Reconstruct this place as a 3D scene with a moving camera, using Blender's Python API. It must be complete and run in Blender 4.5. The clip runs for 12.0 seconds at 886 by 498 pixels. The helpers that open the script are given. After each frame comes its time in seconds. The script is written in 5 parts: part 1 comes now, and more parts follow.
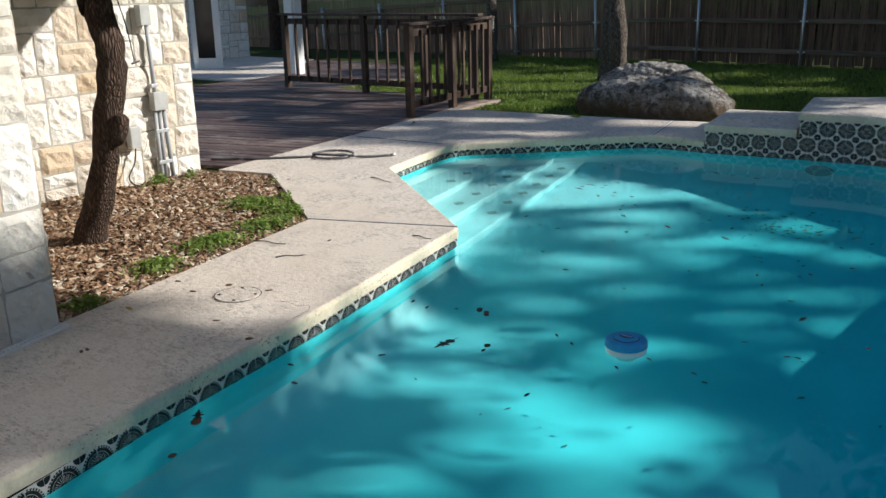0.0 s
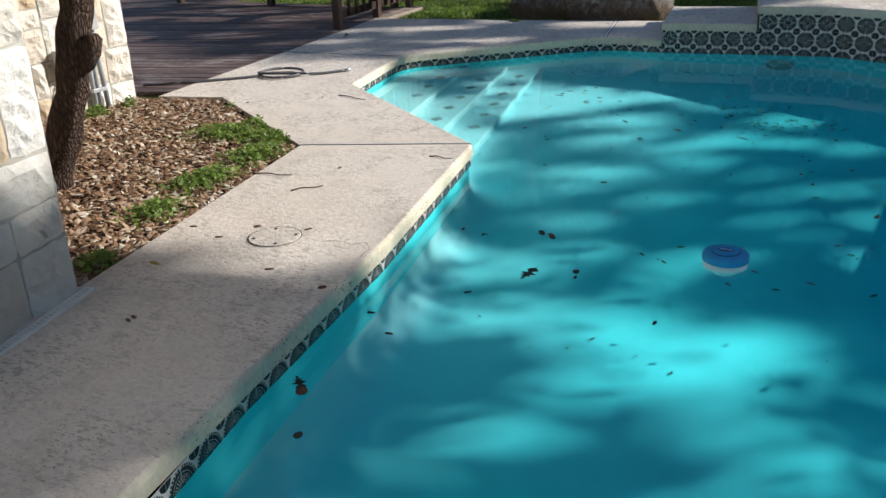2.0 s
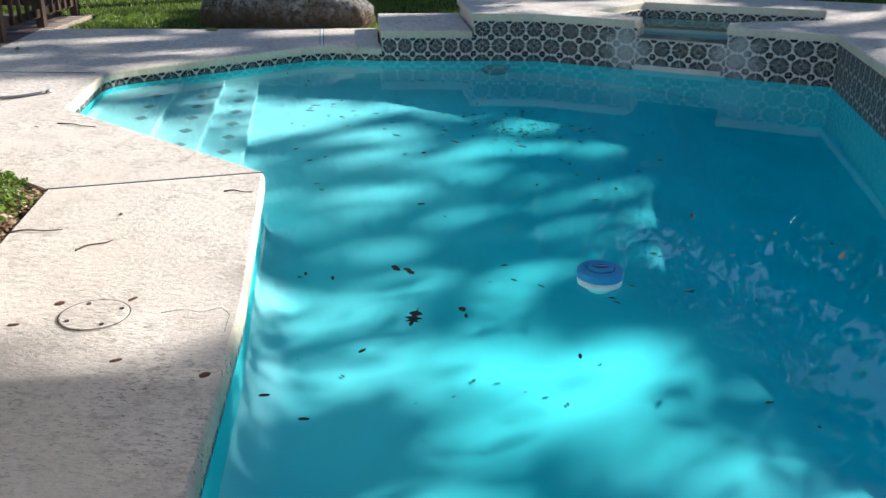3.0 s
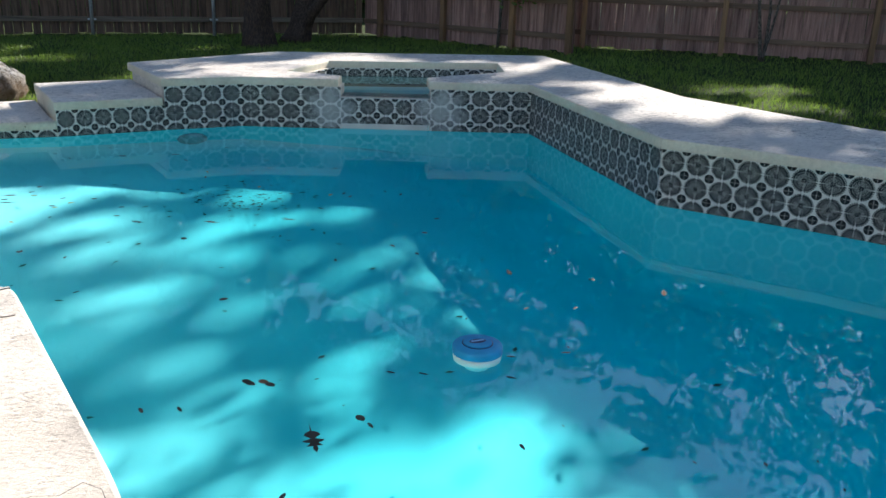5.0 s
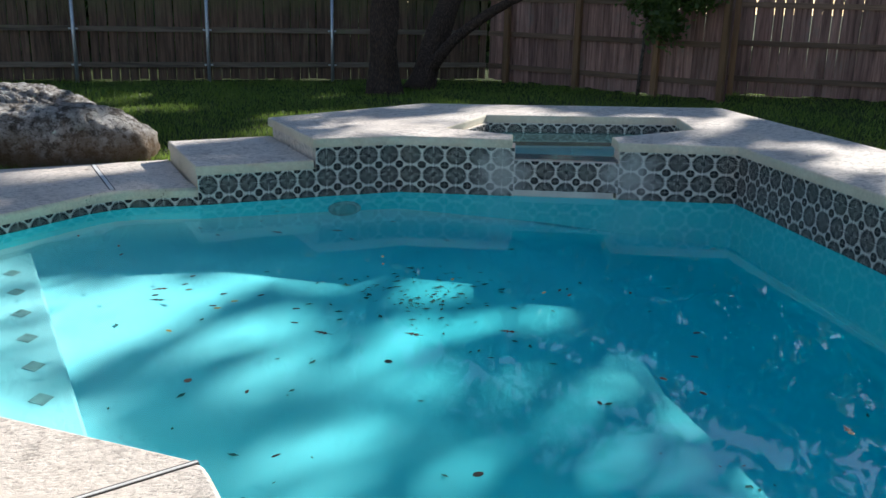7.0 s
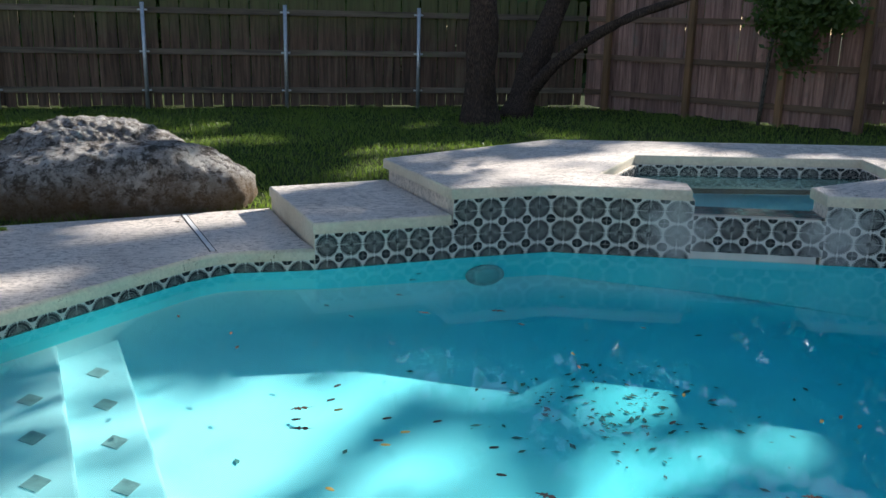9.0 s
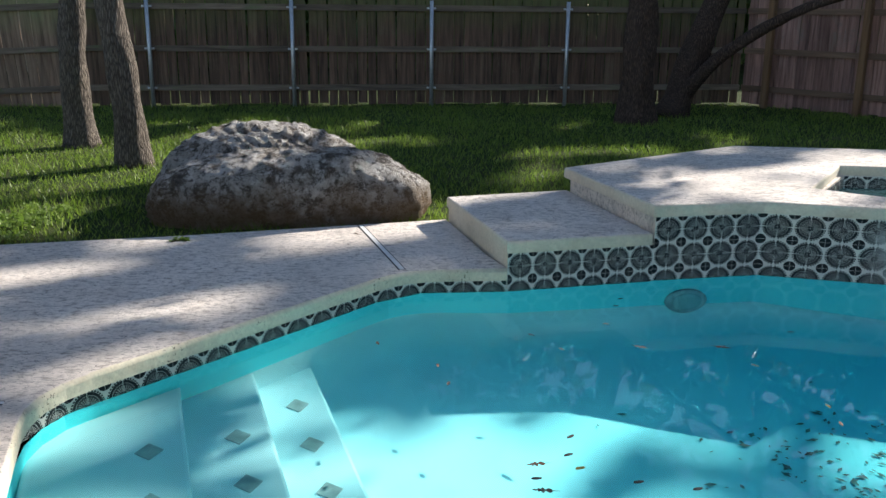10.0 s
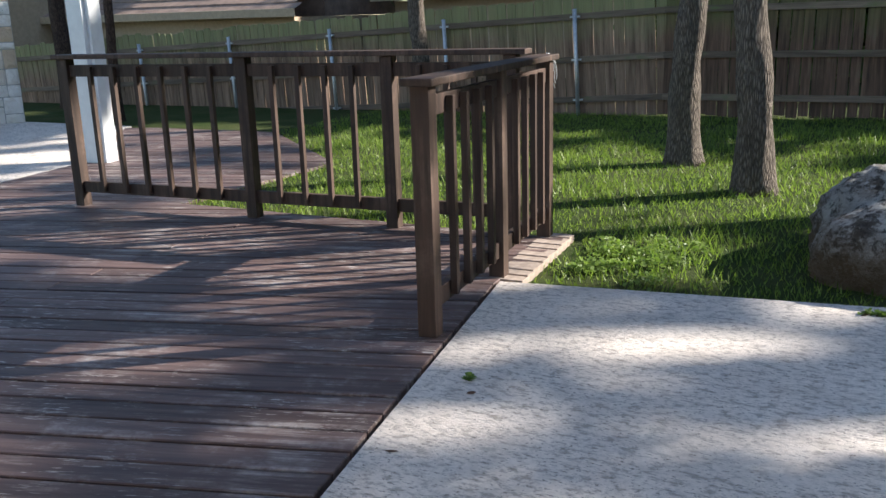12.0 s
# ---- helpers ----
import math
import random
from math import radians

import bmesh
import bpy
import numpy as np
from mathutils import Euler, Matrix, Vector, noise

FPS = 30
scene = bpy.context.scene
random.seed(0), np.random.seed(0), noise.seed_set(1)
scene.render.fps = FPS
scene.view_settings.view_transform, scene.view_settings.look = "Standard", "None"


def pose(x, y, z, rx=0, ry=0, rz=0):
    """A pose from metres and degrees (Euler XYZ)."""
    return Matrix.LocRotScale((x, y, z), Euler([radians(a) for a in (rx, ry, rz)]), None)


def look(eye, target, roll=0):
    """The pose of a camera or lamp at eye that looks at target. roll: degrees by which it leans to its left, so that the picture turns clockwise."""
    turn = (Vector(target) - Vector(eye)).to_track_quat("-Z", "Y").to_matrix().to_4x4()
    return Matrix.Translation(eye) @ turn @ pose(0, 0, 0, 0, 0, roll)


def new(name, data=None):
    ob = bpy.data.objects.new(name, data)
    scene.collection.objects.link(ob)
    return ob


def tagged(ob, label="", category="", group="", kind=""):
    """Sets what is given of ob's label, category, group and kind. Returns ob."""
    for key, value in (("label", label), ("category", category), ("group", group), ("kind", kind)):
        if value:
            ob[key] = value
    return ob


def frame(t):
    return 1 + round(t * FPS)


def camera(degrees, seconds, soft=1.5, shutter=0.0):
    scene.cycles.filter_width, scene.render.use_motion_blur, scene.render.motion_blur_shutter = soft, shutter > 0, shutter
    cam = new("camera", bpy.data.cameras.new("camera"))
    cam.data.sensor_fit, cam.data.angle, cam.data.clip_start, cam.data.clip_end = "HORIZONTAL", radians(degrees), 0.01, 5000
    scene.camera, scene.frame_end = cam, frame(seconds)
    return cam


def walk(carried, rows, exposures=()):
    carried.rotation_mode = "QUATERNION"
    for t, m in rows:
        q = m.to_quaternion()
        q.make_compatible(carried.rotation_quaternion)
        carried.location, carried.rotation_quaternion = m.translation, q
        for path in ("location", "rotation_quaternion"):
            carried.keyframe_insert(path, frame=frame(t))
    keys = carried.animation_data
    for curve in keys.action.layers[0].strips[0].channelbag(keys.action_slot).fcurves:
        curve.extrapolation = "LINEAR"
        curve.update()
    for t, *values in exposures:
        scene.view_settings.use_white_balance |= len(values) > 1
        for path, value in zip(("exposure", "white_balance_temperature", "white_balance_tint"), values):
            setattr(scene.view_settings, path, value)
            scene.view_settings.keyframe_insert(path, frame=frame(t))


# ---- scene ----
from mathutils.geometry import delaunay_2d_cdt

cam = camera(52.9, 12.0)

PATH = [
    (0, (3.66, -4.72, 1.62), (2.455, -3.229, 1.049), -1.2),
    (0.5, (3.412, -4.762, 1.574), (2.168, -3.306, 0.999), -1.4),
    (1, (3.097, -4.785, 1.536), (1.865, -3.338, 0.913), -0.7),
    (1.5, (2.785, -4.833, 1.524), (1.658, -3.342, 0.813), -0.8),
    (2, (2.535, -4.887, 1.531), (1.616, -3.279, 0.774), -2.3),
    (2.5, (2.022, -4.884, 1.463), (1.497, -3.104, 0.717), -1.3),
    (2.7, (1.756, -4.807, 1.512), (1.394, -2.994, 0.75), -0.3),
    (4.3, (0.684, -4.402, 1.399), (1.105, -2.562, 0.737), 1.0),
    (4.5, (0.618, -4.315, 1.391), (1.134, -2.494, 0.747), 1.5),
    (5, (0.476, -4.085, 1.43), (1.145, -2.305, 0.809), 1.8),
    (5.5, (0.353, -3.774, 1.41), (1.08, -2.006, 0.82), 2.1),
    (6, (0.222, -3.327, 1.373), (0.926, -1.541, 0.811), 2.2),
    (6.5, (0.132, -2.943, 1.4), (0.73, -1.117, 0.845), 1.6),
    (7, (0.041, -2.617, 1.42), (0.554, -0.763, 0.875), 1.3),
    (7.2, (0.009, -2.46, 1.438), (0.5, -0.6, 0.892), 1.4),
    (8.8, (-0.336, -1.337, 1.415), (0.112, 0.545, 0.909), 1.4),
    (9, (-0.377, -1.15, 1.4), (0.043, 0.739, 0.894), 1.2),
    (9.5, (-0.551, -0.992, 1.458), (-0.226, 0.912, 0.94), 1.1),
    (10, (-0.817, -0.666, 1.463), (-0.641, 1.255, 0.933), 0.5),
    (10.5, (-1.069, -0.258, 1.422), (-1.12, 1.667, 0.883), -0.0),
    (11, (-1.392, 0.006, 1.418), (-1.707, 1.905, 0.874), -0.5),
    (11.5, (-1.677, 0.316, 1.38), (-2.281, 2.148, 0.851), -1.3),
    (12, (-1.925, 0.497, 1.421), (-2.825, 2.209, 0.913), -1.7),
]
walk(cam, [(t, look(eye, target, roll)) for t, eye, target, roll in PATH],
     exposures=[(0.0, 0.32, 6450, 9), (0.7, 0.18, 6450, 9), (1.6, 0.22, 6400, 9), (2.1, 0.4, 6350, 10), (2.6, 0.7, 6300, 10), (5.0, 1.12, 6300, 10), (7.2, 0.85, 6300, 10), (9.0, 1.0, 6450, 11), (11.0, 1.1, 6600, 11), (12.0, 1.4, 6550, 11)])

# ---- world and sun ----
SUN_EL, SUN_AZ = radians(28), radians(38)   # azimuth of the sun from +x towards +y
sun_dir = Vector((math.cos(SUN_EL) * math.cos(SUN_AZ), math.cos(SUN_EL) * math.sin(SUN_AZ), math.sin(SUN_EL)))
world = bpy.data.worlds.new("world")
scene.world = world
world.use_nodes = True
wn = world.node_tree
sky = wn.nodes.new("ShaderNodeTexSky")
sky.sky_type = "NISHITA"
sky.sun_disc = False
sky.dust_density = 0.3
sky.ozone_density = 1.6
sky.sun_elevation = SUN_EL
sky.sun_rotation = radians(90) - SUN_AZ
wn.links.new(sky.outputs[0], wn.nodes["Background"].inputs[0])
wn.nodes["Background"].inputs[1].default_value = 0.093
lamp = bpy.data.lights.new("sun", "SUN")
lamp.energy, lamp.angle, lamp.color = 5.0, radians(0.53), (1.0, 0.95, 0.88)
sun = new("sun", lamp)
sun.rotation_mode = "QUATERNION"
sun.rotation_quaternion = sun_dir.to_track_quat("Z", "Y")


# ---- materials ----
class Nodes:
    """A small builder for node materials."""
    def __init__(self, name, rough=0.8, metal=0.0, spec=0.5):
        self.m = bpy.data.materials.new(name)
        self.m.use_nodes = True
        self.t = self.m.node_tree
        self.b = self.t.nodes["Principled BSDF"]
        self.b.inputs["Roughness"].default_value = rough
        self.b.inputs["Metallic"].default_value = metal
        self.b.inputs["Specular IOR Level"].default_value = spec
        self.co = self.t.nodes.new("ShaderNodeTexCoord").outputs["Object"]

    def add(self, kind, **vals):
        n = self.t.nodes.new(kind)
        for k, v in vals.items():
            s = n.inputs[k.replace("_", " ")]
            if isinstance(v, bpy.types.NodeSocket):
                self.t.links.new(v, s)
            else:
                s.default_value = v
        return n

    def world_co(self):
        return self.t.nodes.new("ShaderNodeNewGeometry").outputs["Position"]

    def scaled(self, co, sx, sy, sz):
        return self.add("ShaderNodeMapping", Vector=co, Scale=(sx, sy, sz)).outputs[0]

    def noise(self, scale, detail=4.0, rough=0.6, co=None):
        return self.add("ShaderNodeTexNoise", Vector=co or self.co, Scale=scale, Detail=detail, Roughness=rough).outputs["Fac"]

    def voronoi(self, scale, co=None, feature="F1", out="Distance"):
        n = self.add("ShaderNodeTexVoronoi", Vector=co or self.co, Scale=scale)
        n.feature = feature
        return n.outputs[out]

    def ramp(self, fac, *stops):
        n = self.add("ShaderNodeValToRGB", Fac=fac)
        e = n.color_ramp.elements
        while len(e) < len(stops):
            e.new(0.5)
        for el, (p, c) in zip(e, stops):
            el.position = p
            el.color = (*c, 1) if len(c) == 3 else c
        return n.outputs[0]

    def mix(self, fac, a, b, how="MIX"):
        n = self.t.nodes.new("ShaderNodeMix")
        n.data_type, n.blend_type = "RGBA", how
        for i, v in ((0, fac), (6, a), (7, b)):
            if isinstance(v, bpy.types.NodeSocket):
                self.t.links.new(v, n.inputs[i])
            else:
                n.inputs[i].default_value = v if i == 0 else (*v, 1)
        return n.outputs[2]

    def math(self, op, a, b=0.0, c=0.0):
        n = self.t.nodes.new("ShaderNodeMath")
        n.operation = op
        for i, v in enumerate((a, b, c)):
            if isinstance(v, bpy.types.NodeSocket):
                self.t.links.new(v, n.inputs[i])
            else:
                n.inputs[i].default_value = v
        return n.outputs[0]

    def random(self):
        return self.t.nodes.new("ShaderNodeObjectInfo").outputs["Random"]

    def island(self):
        return self.t.nodes.new("ShaderNodeNewGeometry").outputs["Random Per Island"]

    def out(self, color=None, bump=None, strength=0.3, dist=0.01, rough=None):
        if color is not None:
            if isinstance(color, tuple):
                self.b.inputs["Base Color"].default_value = (*color, 1)
            else:
                self.t.links.new(color, self.b.inputs["Base Color"])
        if rough is not None:
            self.t.links.new(rough, self.b.inputs["Roughness"])
        if bump is not None:
            n = self.add("ShaderNodeBump", Height=bump, Strength=strength, Distance=dist)
            self.t.links.new(n.outputs[0], self.b.inputs["Normal"])
        return self.m


def concrete_mat(name, light, mid, dark, rough=1.0, mould=0.0):
    """Trowelled cream coat: cloudy tone, worn pits in drifts, dark grime in the hollows."""
    n = Nodes(name, 0.85, spec=0.3)
    co = n.world_co()
    base = n.ramp(n.noise(0.9, 5, 0.65, co), (0.3, mid), (0.7, light))
    base = n.mix(n.ramp(n.noise(3.2, 7, 0.72, co), (0.50, (0.0,) * 3), (0.70, (0.55,) * 3)), base, tuple(c * 0.55 + d * 0.3 for c, d in zip(mid, dark)))
    fine = n.noise(42, 6, 0.75, co)
    base = n.mix(n.ramp(fine, (0.38, (0.0,) * 3), (0.68, (0.45,) * 3)), base, tuple(c * 0.62 for c in mid))
    old = n.ramp(n.math("MULTIPLY_ADD", n.add("ShaderNodeSeparateXYZ", Vector=co).outputs[1], 0.25, 0.3), (0.35, (0,) * 3), (0.85, (0.16,) * 3))
    drift = n.math("ADD", n.noise(1.7, 4, 0.65, co), old)
    lace = n.noise(20, 6, 0.72, n.scaled(co, 0.8, 1.5, 1.0))
    lac = n.math("MULTIPLY", n.ramp(lace, (0.50, (0.0,) * 3), (0.60, (1.0,) * 3)), n.ramp(drift, (0.41, (0.06,) * 3), (0.66, (0.9,) * 3)))
    base = n.mix(n.math("MULTIPLY", lac, rough), base, tuple(c * 0.50 for c in mid))
    grit = n.noise(50, 4, 0.66, n.scaled(co, 0.75, 1.9, 1.0))
    worn = n.ramp(drift, (0.38, (0.25 * rough,) * 3), (0.62, (rough,) * 3))
    gr = n.math("MULTIPLY", n.ramp(grit, (0.585, (0.0,) * 3), (0.615, (1.0,) * 3)), worn)
    base = n.mix(gr, base, tuple(c * 0.34 for c in mid))
    spots = n.math("MULTIPLY", n.ramp(n.noise(75, 3, 0.6, co), (0.60, (0.0,) * 3), (0.63, (1.0,) * 3)), n.ramp(n.noise(4.0, 4, 0.6, co), (0.52, (0.0,) * 3), (0.60, (mould,) * 3)))
    base = n.mix(spots, base, (0.05, 0.045, 0.035))
    h = n.math("SUBTRACT", n.math("MULTIPLY", fine, 0.6), n.math("ADD", n.math("MULTIPLY", lace, 1.6), grit))
    return n.out(base, h, 0.55 * rough + 0.05, 0.008)


def wood_mat(name, light, dark, axis, rough=0.7, scale=1.0, weather=None, per="random", flecks=False, moss=None):
    """Grain runs along the axis (0, 1, 2) of the object's own space."""
    n = Nodes(name, rough, spec=0.35)
    s = [22 * scale] * 3
    s[axis] = 1.3 * scale
    off = n.random() if per == "random" else n.island()
    shift = n.add("ShaderNodeCombineXYZ", X=n.math("MULTIPLY", off, 31.0), Y=n.math("MULTIPLY", off, 17.0), Z=n.math("MULTIPLY", off, 7.0)).outputs[0]
    vm = n.t.nodes.new("ShaderNodeVectorMath")
    n.t.links.new(n.co, vm.inputs[0])
    n.t.links.new(shift, vm.inputs[1])
    co = n.scaled(vm.outputs[0], *s)
    g = n.noise(1.0, 6, 0.65, co)
    base = n.mix(n.ramp(g, (0.3, (0.0,) * 3), (0.7, (1.0,) * 3)), dark, light)
    tone = n.math("MULTIPLY_ADD", off, 0.5, 0.72)
    base = n.mix(1.0, base, n.add("ShaderNodeCombineXYZ", X=tone, Y=tone, Z=tone).outputs[0], "MULTIPLY")
    if weather:
        w = n.noise(2.3, 6, 0.75, n.scaled(n.world_co(), 1, 1, 1))
        w2 = n.math("MULTIPLY", n.ramp(w, (0.5, (0.0,) * 3), (0.68, (1.0,) * 3)), n.ramp(g, (0.45, (0.0,) * 3), (0.62, (1.0,) * 3)))
        base = n.mix(w2, base, weather)
    if moss:
        z = n.add("ShaderNodeSeparateXYZ", Vector=n.co).outputs[2]
        up = n.ramp(n.math("MULTIPLY", n.math("ADD", z, n.math("MULTIPLY", n.noise(1.6, 5, 0.7, n.world_co()), 0.9)), 0.4), (0.60, (0,) * 3), (0.80, (0.8,) * 3))
        base = n.mix(n.math("MULTIPLY", up, n.ramp(g, (0.3, (0.5,) * 3), (0.6, (1.0,) * 3))), base, moss)
    if flecks:
        s2 = [70.0] * 3
        s2[axis] = 9.0
        f = n.ramp(n.noise(1.0, 5, 0.7, n.scaled(vm.outputs[0], *s2)), (0.575, (0,) * 3), (0.64, (1,) * 3))
        f = n.math("MULTIPLY", f, n.ramp(n.noise(1.1, 3, 0.6, n.scaled(n.world_co(), 1, 2, 1)), (0.45, (0,) * 3), (0.60, (0.9,) * 3)))
        base = n.mix(f, base, (0.50, 0.46, 0.42))
    return n.out(base, g, 0.45, 0.004)


M = {}
M["deck"] = concrete_mat("cream concrete", (0.84, 0.765, 0.685), (0.72, 0.63, 0.545), (0.21, 0.18, 0.16))
M["coping"] = concrete_mat("cream coping", (0.76, 0.70, 0.54), (0.69, 0.61, 0.46), (0.40, 0.30, 0.18), 0.22, mould=0.9)
M["slab"] = concrete_mat("cream slab render", (0.76, 0.69, 0.56), (0.66, 0.57, 0.43), (0.36, 0.24, 0.14), 0.12)
M["decking"] = wood_mat("stained decking", (0.175, 0.115, 0.10), (0.05, 0.032, 0.030), 0, 0.55, weather=(0.42, 0.38, 0.35), flecks=True)
M["rail"] = wood_mat("stained rail wood", (0.10, 0.062, 0.045), (0.03, 0.018, 0.014), 2, 0.6, weather=(0.15, 0.10, 0.075))
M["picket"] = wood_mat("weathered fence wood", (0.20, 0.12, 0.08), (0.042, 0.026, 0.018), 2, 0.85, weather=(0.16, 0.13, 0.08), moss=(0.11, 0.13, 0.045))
M["cedar"] = wood_mat("cedar fence wood", (0.44, 0.25, 0.20), (0.11, 0.06, 0.047), 2, 0.85, weather=(0.2, 0.17, 0.14))
n = Nodes("galvanised steel", 0.45, 0.7)
M["steel"] = n.out(n.ramp(n.noise(30), (0.3, (0.42, 0.44, 0.46)), (0.7, (0.6, 0.62, 0.64))))


def bark_mat(name, light, dark):
    n = Nodes(name, 0.95, spec=0.2)
    co = n.scaled(n.co, 1, 1, 0.16)
    v = n.voronoi(62, co, "DISTANCE_TO_EDGE")
    ns = n.noise(30, 6, 0.75, co)
    f = n.math("ADD", n.math("MULTIPLY", n.ramp(v, (0.0, (0,) * 3), (0.35, (1,) * 3)), 0.55), n.math("MULTIPLY", ns, 0.5))
    base = n.ramp(f, (0.2, dark), (0.85, light))
    lich = n.ramp(n.noise(3.2, 5, 0.7), (0.58, (0, 0, 0)), (0.75, (0.6,) * 3))
    base = n.mix(lich, base, tuple(min(1, c * 1.6) for c in light))
    return n.out(base, f, 1.0, 0.022)


M["bark"] = bark_mat("grey oak bark", (0.26, 0.22, 0.18), (0.05, 0.04, 0.033))
M["bark2"] = bark_mat("brown bark", (0.15, 0.10, 0.075), (0.03, 0.02, 0.016))


def leaf_mat(name, c1, c2, trans=0.35):
    n = Nodes(name, 0.5, spec=0.4)
    base = n.mix(n.island(), c1, c2)
    n.out(base)
    tr = n.t.nodes.new("ShaderNodeBsdfTranslucent")
    n.t.links.new(n.mix(0.5, base, (0.25, 0.42, 0.05)), tr.inputs[0])
    mx = n.t.nodes.new("ShaderNodeMixShader")
    mx.inputs[0].default_value = trans
    n.t.links.new(n.b.outputs[0], mx.inputs[1])
    n.t.links.new(tr.outputs[0], mx.inputs[2])
    n.t.links.new(mx.outputs[0], n.t.nodes["Material Output"].inputs[0])
    return n.m


M["leaf"] = leaf_mat("oak leaf", (0.045, 0.075, 0.02), (0.09, 0.13, 0.035))
M["grass"] = leaf_mat("grass blade", (0.055, 0.11, 0.015), (0.27, 0.35, 0.06), 0.4)
M["weed"] = leaf_mat("clover leaf", (0.10, 0.17, 0.03), (0.27, 0.36, 0.09), 0.4)

n = Nodes("lawn soil", 1.0, spec=0.1)
co = n.world_co()
M["soil"] = n.out(n.mix(n.ramp(n.noise(1.3, 5, 0.6, co), (0.35, (0,) * 3), (0.65, (1,) * 3)), (0.03, 0.05, 0.012), (0.06, 0.07, 0.025)), n.noise(60, 4, 0.6, co), 0.8, 0.02)
n = Nodes("mulch bed", 1.0, spec=0.1)
co = n.world_co()
M["mulch"] = n.out(n.ramp(n.noise(45, 5, 0.7, co), (0.3, (0.05, 0.03, 0.02)), (0.7, (0.22, 0.14, 0.09))), n.noise(60, 4, 0.7, co), 1.0, 0.03)
n = Nodes("bark chip", 0.95, spec=0.15)
M["chip"] = n.out(n.ramp(n.island(), (0.0, (0.09, 0.05, 0.03)), (0.35, (0.26, 0.15, 0.09)), (0.72, (0.40, 0.27, 0.17)), (0.93, (0.60, 0.50, 0.38)), (1.0, (0.78, 0.72, 0.62))))

n = Nodes("limestone", 0.9, spec=0.25)
tone = n.random()
base = n.ramp(tone, (0.0, (0.82, 0.78, 0.70)), (0.4, (0.88, 0.85, 0.79)), (0.68, (0.82, 0.76, 0.67)), (0.84, (0.72, 0.62, 0.51)), (0.93, (0.64, 0.49, 0.33)), (1.0, (0.84, 0.80, 0.73)))
sp = n.noise(7, 6, 0.7, n.world_co())
base = n.mix(n.ramp(sp, (0.50, (0,) * 3), (0.8, (0.55,) * 3)), base, (0.56, 0.44, 0.31))
hh = n.noise(18, 8, 0.72, n.world_co())
M["stone"] = n.out(base, hh, 0.9, 0.03)
n = Nodes("mortar", 0.95, spec=0.2)
M["mortar"] = n.out(n.ramp(n.noise(9, 5, 0.7, n.world_co()), (0.3, (0.38, 0.355, 0.31)), (0.7, (0.50, 0.47, 0.42))), n.noise(60, 4, 0.7, n.world_co()), 0.6, 0.005)

n = Nodes("boulder limestone", 0.95, spec=0.2)
f1 = n.noise(3.0, 9, 0.75)
v1 = n.voronoi(11, None)
v2 = n.noise(20, 8, 0.8)
v3 = n.noise(6.5, 9, 0.8)
base = n.ramp(f1, (0.32, (0.26, 0.20, 0.14)), (0.42, (0.48, 0.43, 0.38)), (0.54, (0.68, 0.65, 0.61)), (0.68, (0.82, 0.80, 0.77)))
base = n.mix(n.ramp(v3, (0.42, (0.85,) * 3), (0.49, (0,) * 3)), base, (0.12, 0.095, 0.075))
base = n.mix(n.ramp(v2, (0.43, (0.85,) * 3), (0.49, (0,) * 3)), base, (0.08, 0.07, 0.06))
base = n.mix(n.ramp(n.noise(13, 7, 0.8), (0.54, (0,) * 3), (0.59, (0.85,) * 3)), base, (0.84, 0.82, 0.79))
low = n.add("ShaderNodeSeparateXYZ", Vector=n.co).outputs[2]
low = n.ramp(n.math("ADD", low, n.math("MULTIPLY", n.noise(4.0, 6, 0.7), 0.5)), (0.36, (0.85,) * 3), (0.58, (0,) * 3))
base = n.mix(low, base, (0.24, 0.16, 0.09))
M["boulder"] = n.out(base, n.math("ADD", n.math("ADD", v2, n.math("MULTIPLY", v3, 1.5)), n.math("MULTIPLY", n.noise(55, 5, 0.75), 0.5)), 1.0, 0.11)

n = Nodes("pool plaster with water tint", 0.6, spec=0.3)
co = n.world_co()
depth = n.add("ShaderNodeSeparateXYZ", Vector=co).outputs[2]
# the water's absorption is put into the plaster colour, from pale to turquoise with depth
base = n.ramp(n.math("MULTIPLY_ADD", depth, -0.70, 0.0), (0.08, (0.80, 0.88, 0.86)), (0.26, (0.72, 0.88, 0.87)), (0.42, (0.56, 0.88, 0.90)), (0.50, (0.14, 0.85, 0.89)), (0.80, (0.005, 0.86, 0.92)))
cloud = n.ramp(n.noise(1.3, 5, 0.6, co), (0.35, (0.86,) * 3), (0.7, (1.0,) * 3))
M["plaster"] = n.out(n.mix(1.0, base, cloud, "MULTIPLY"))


n = Nodes("pool wall plaster", 0.6, spec=0.3)
M["plaster_wall"] = n.out(n.ramp(n.noise(1.6, 5, 0.6, n.world_co()), (0.3, (0.10, 0.80, 0.83)), (0.7, (0.16, 0.87, 0.88))))


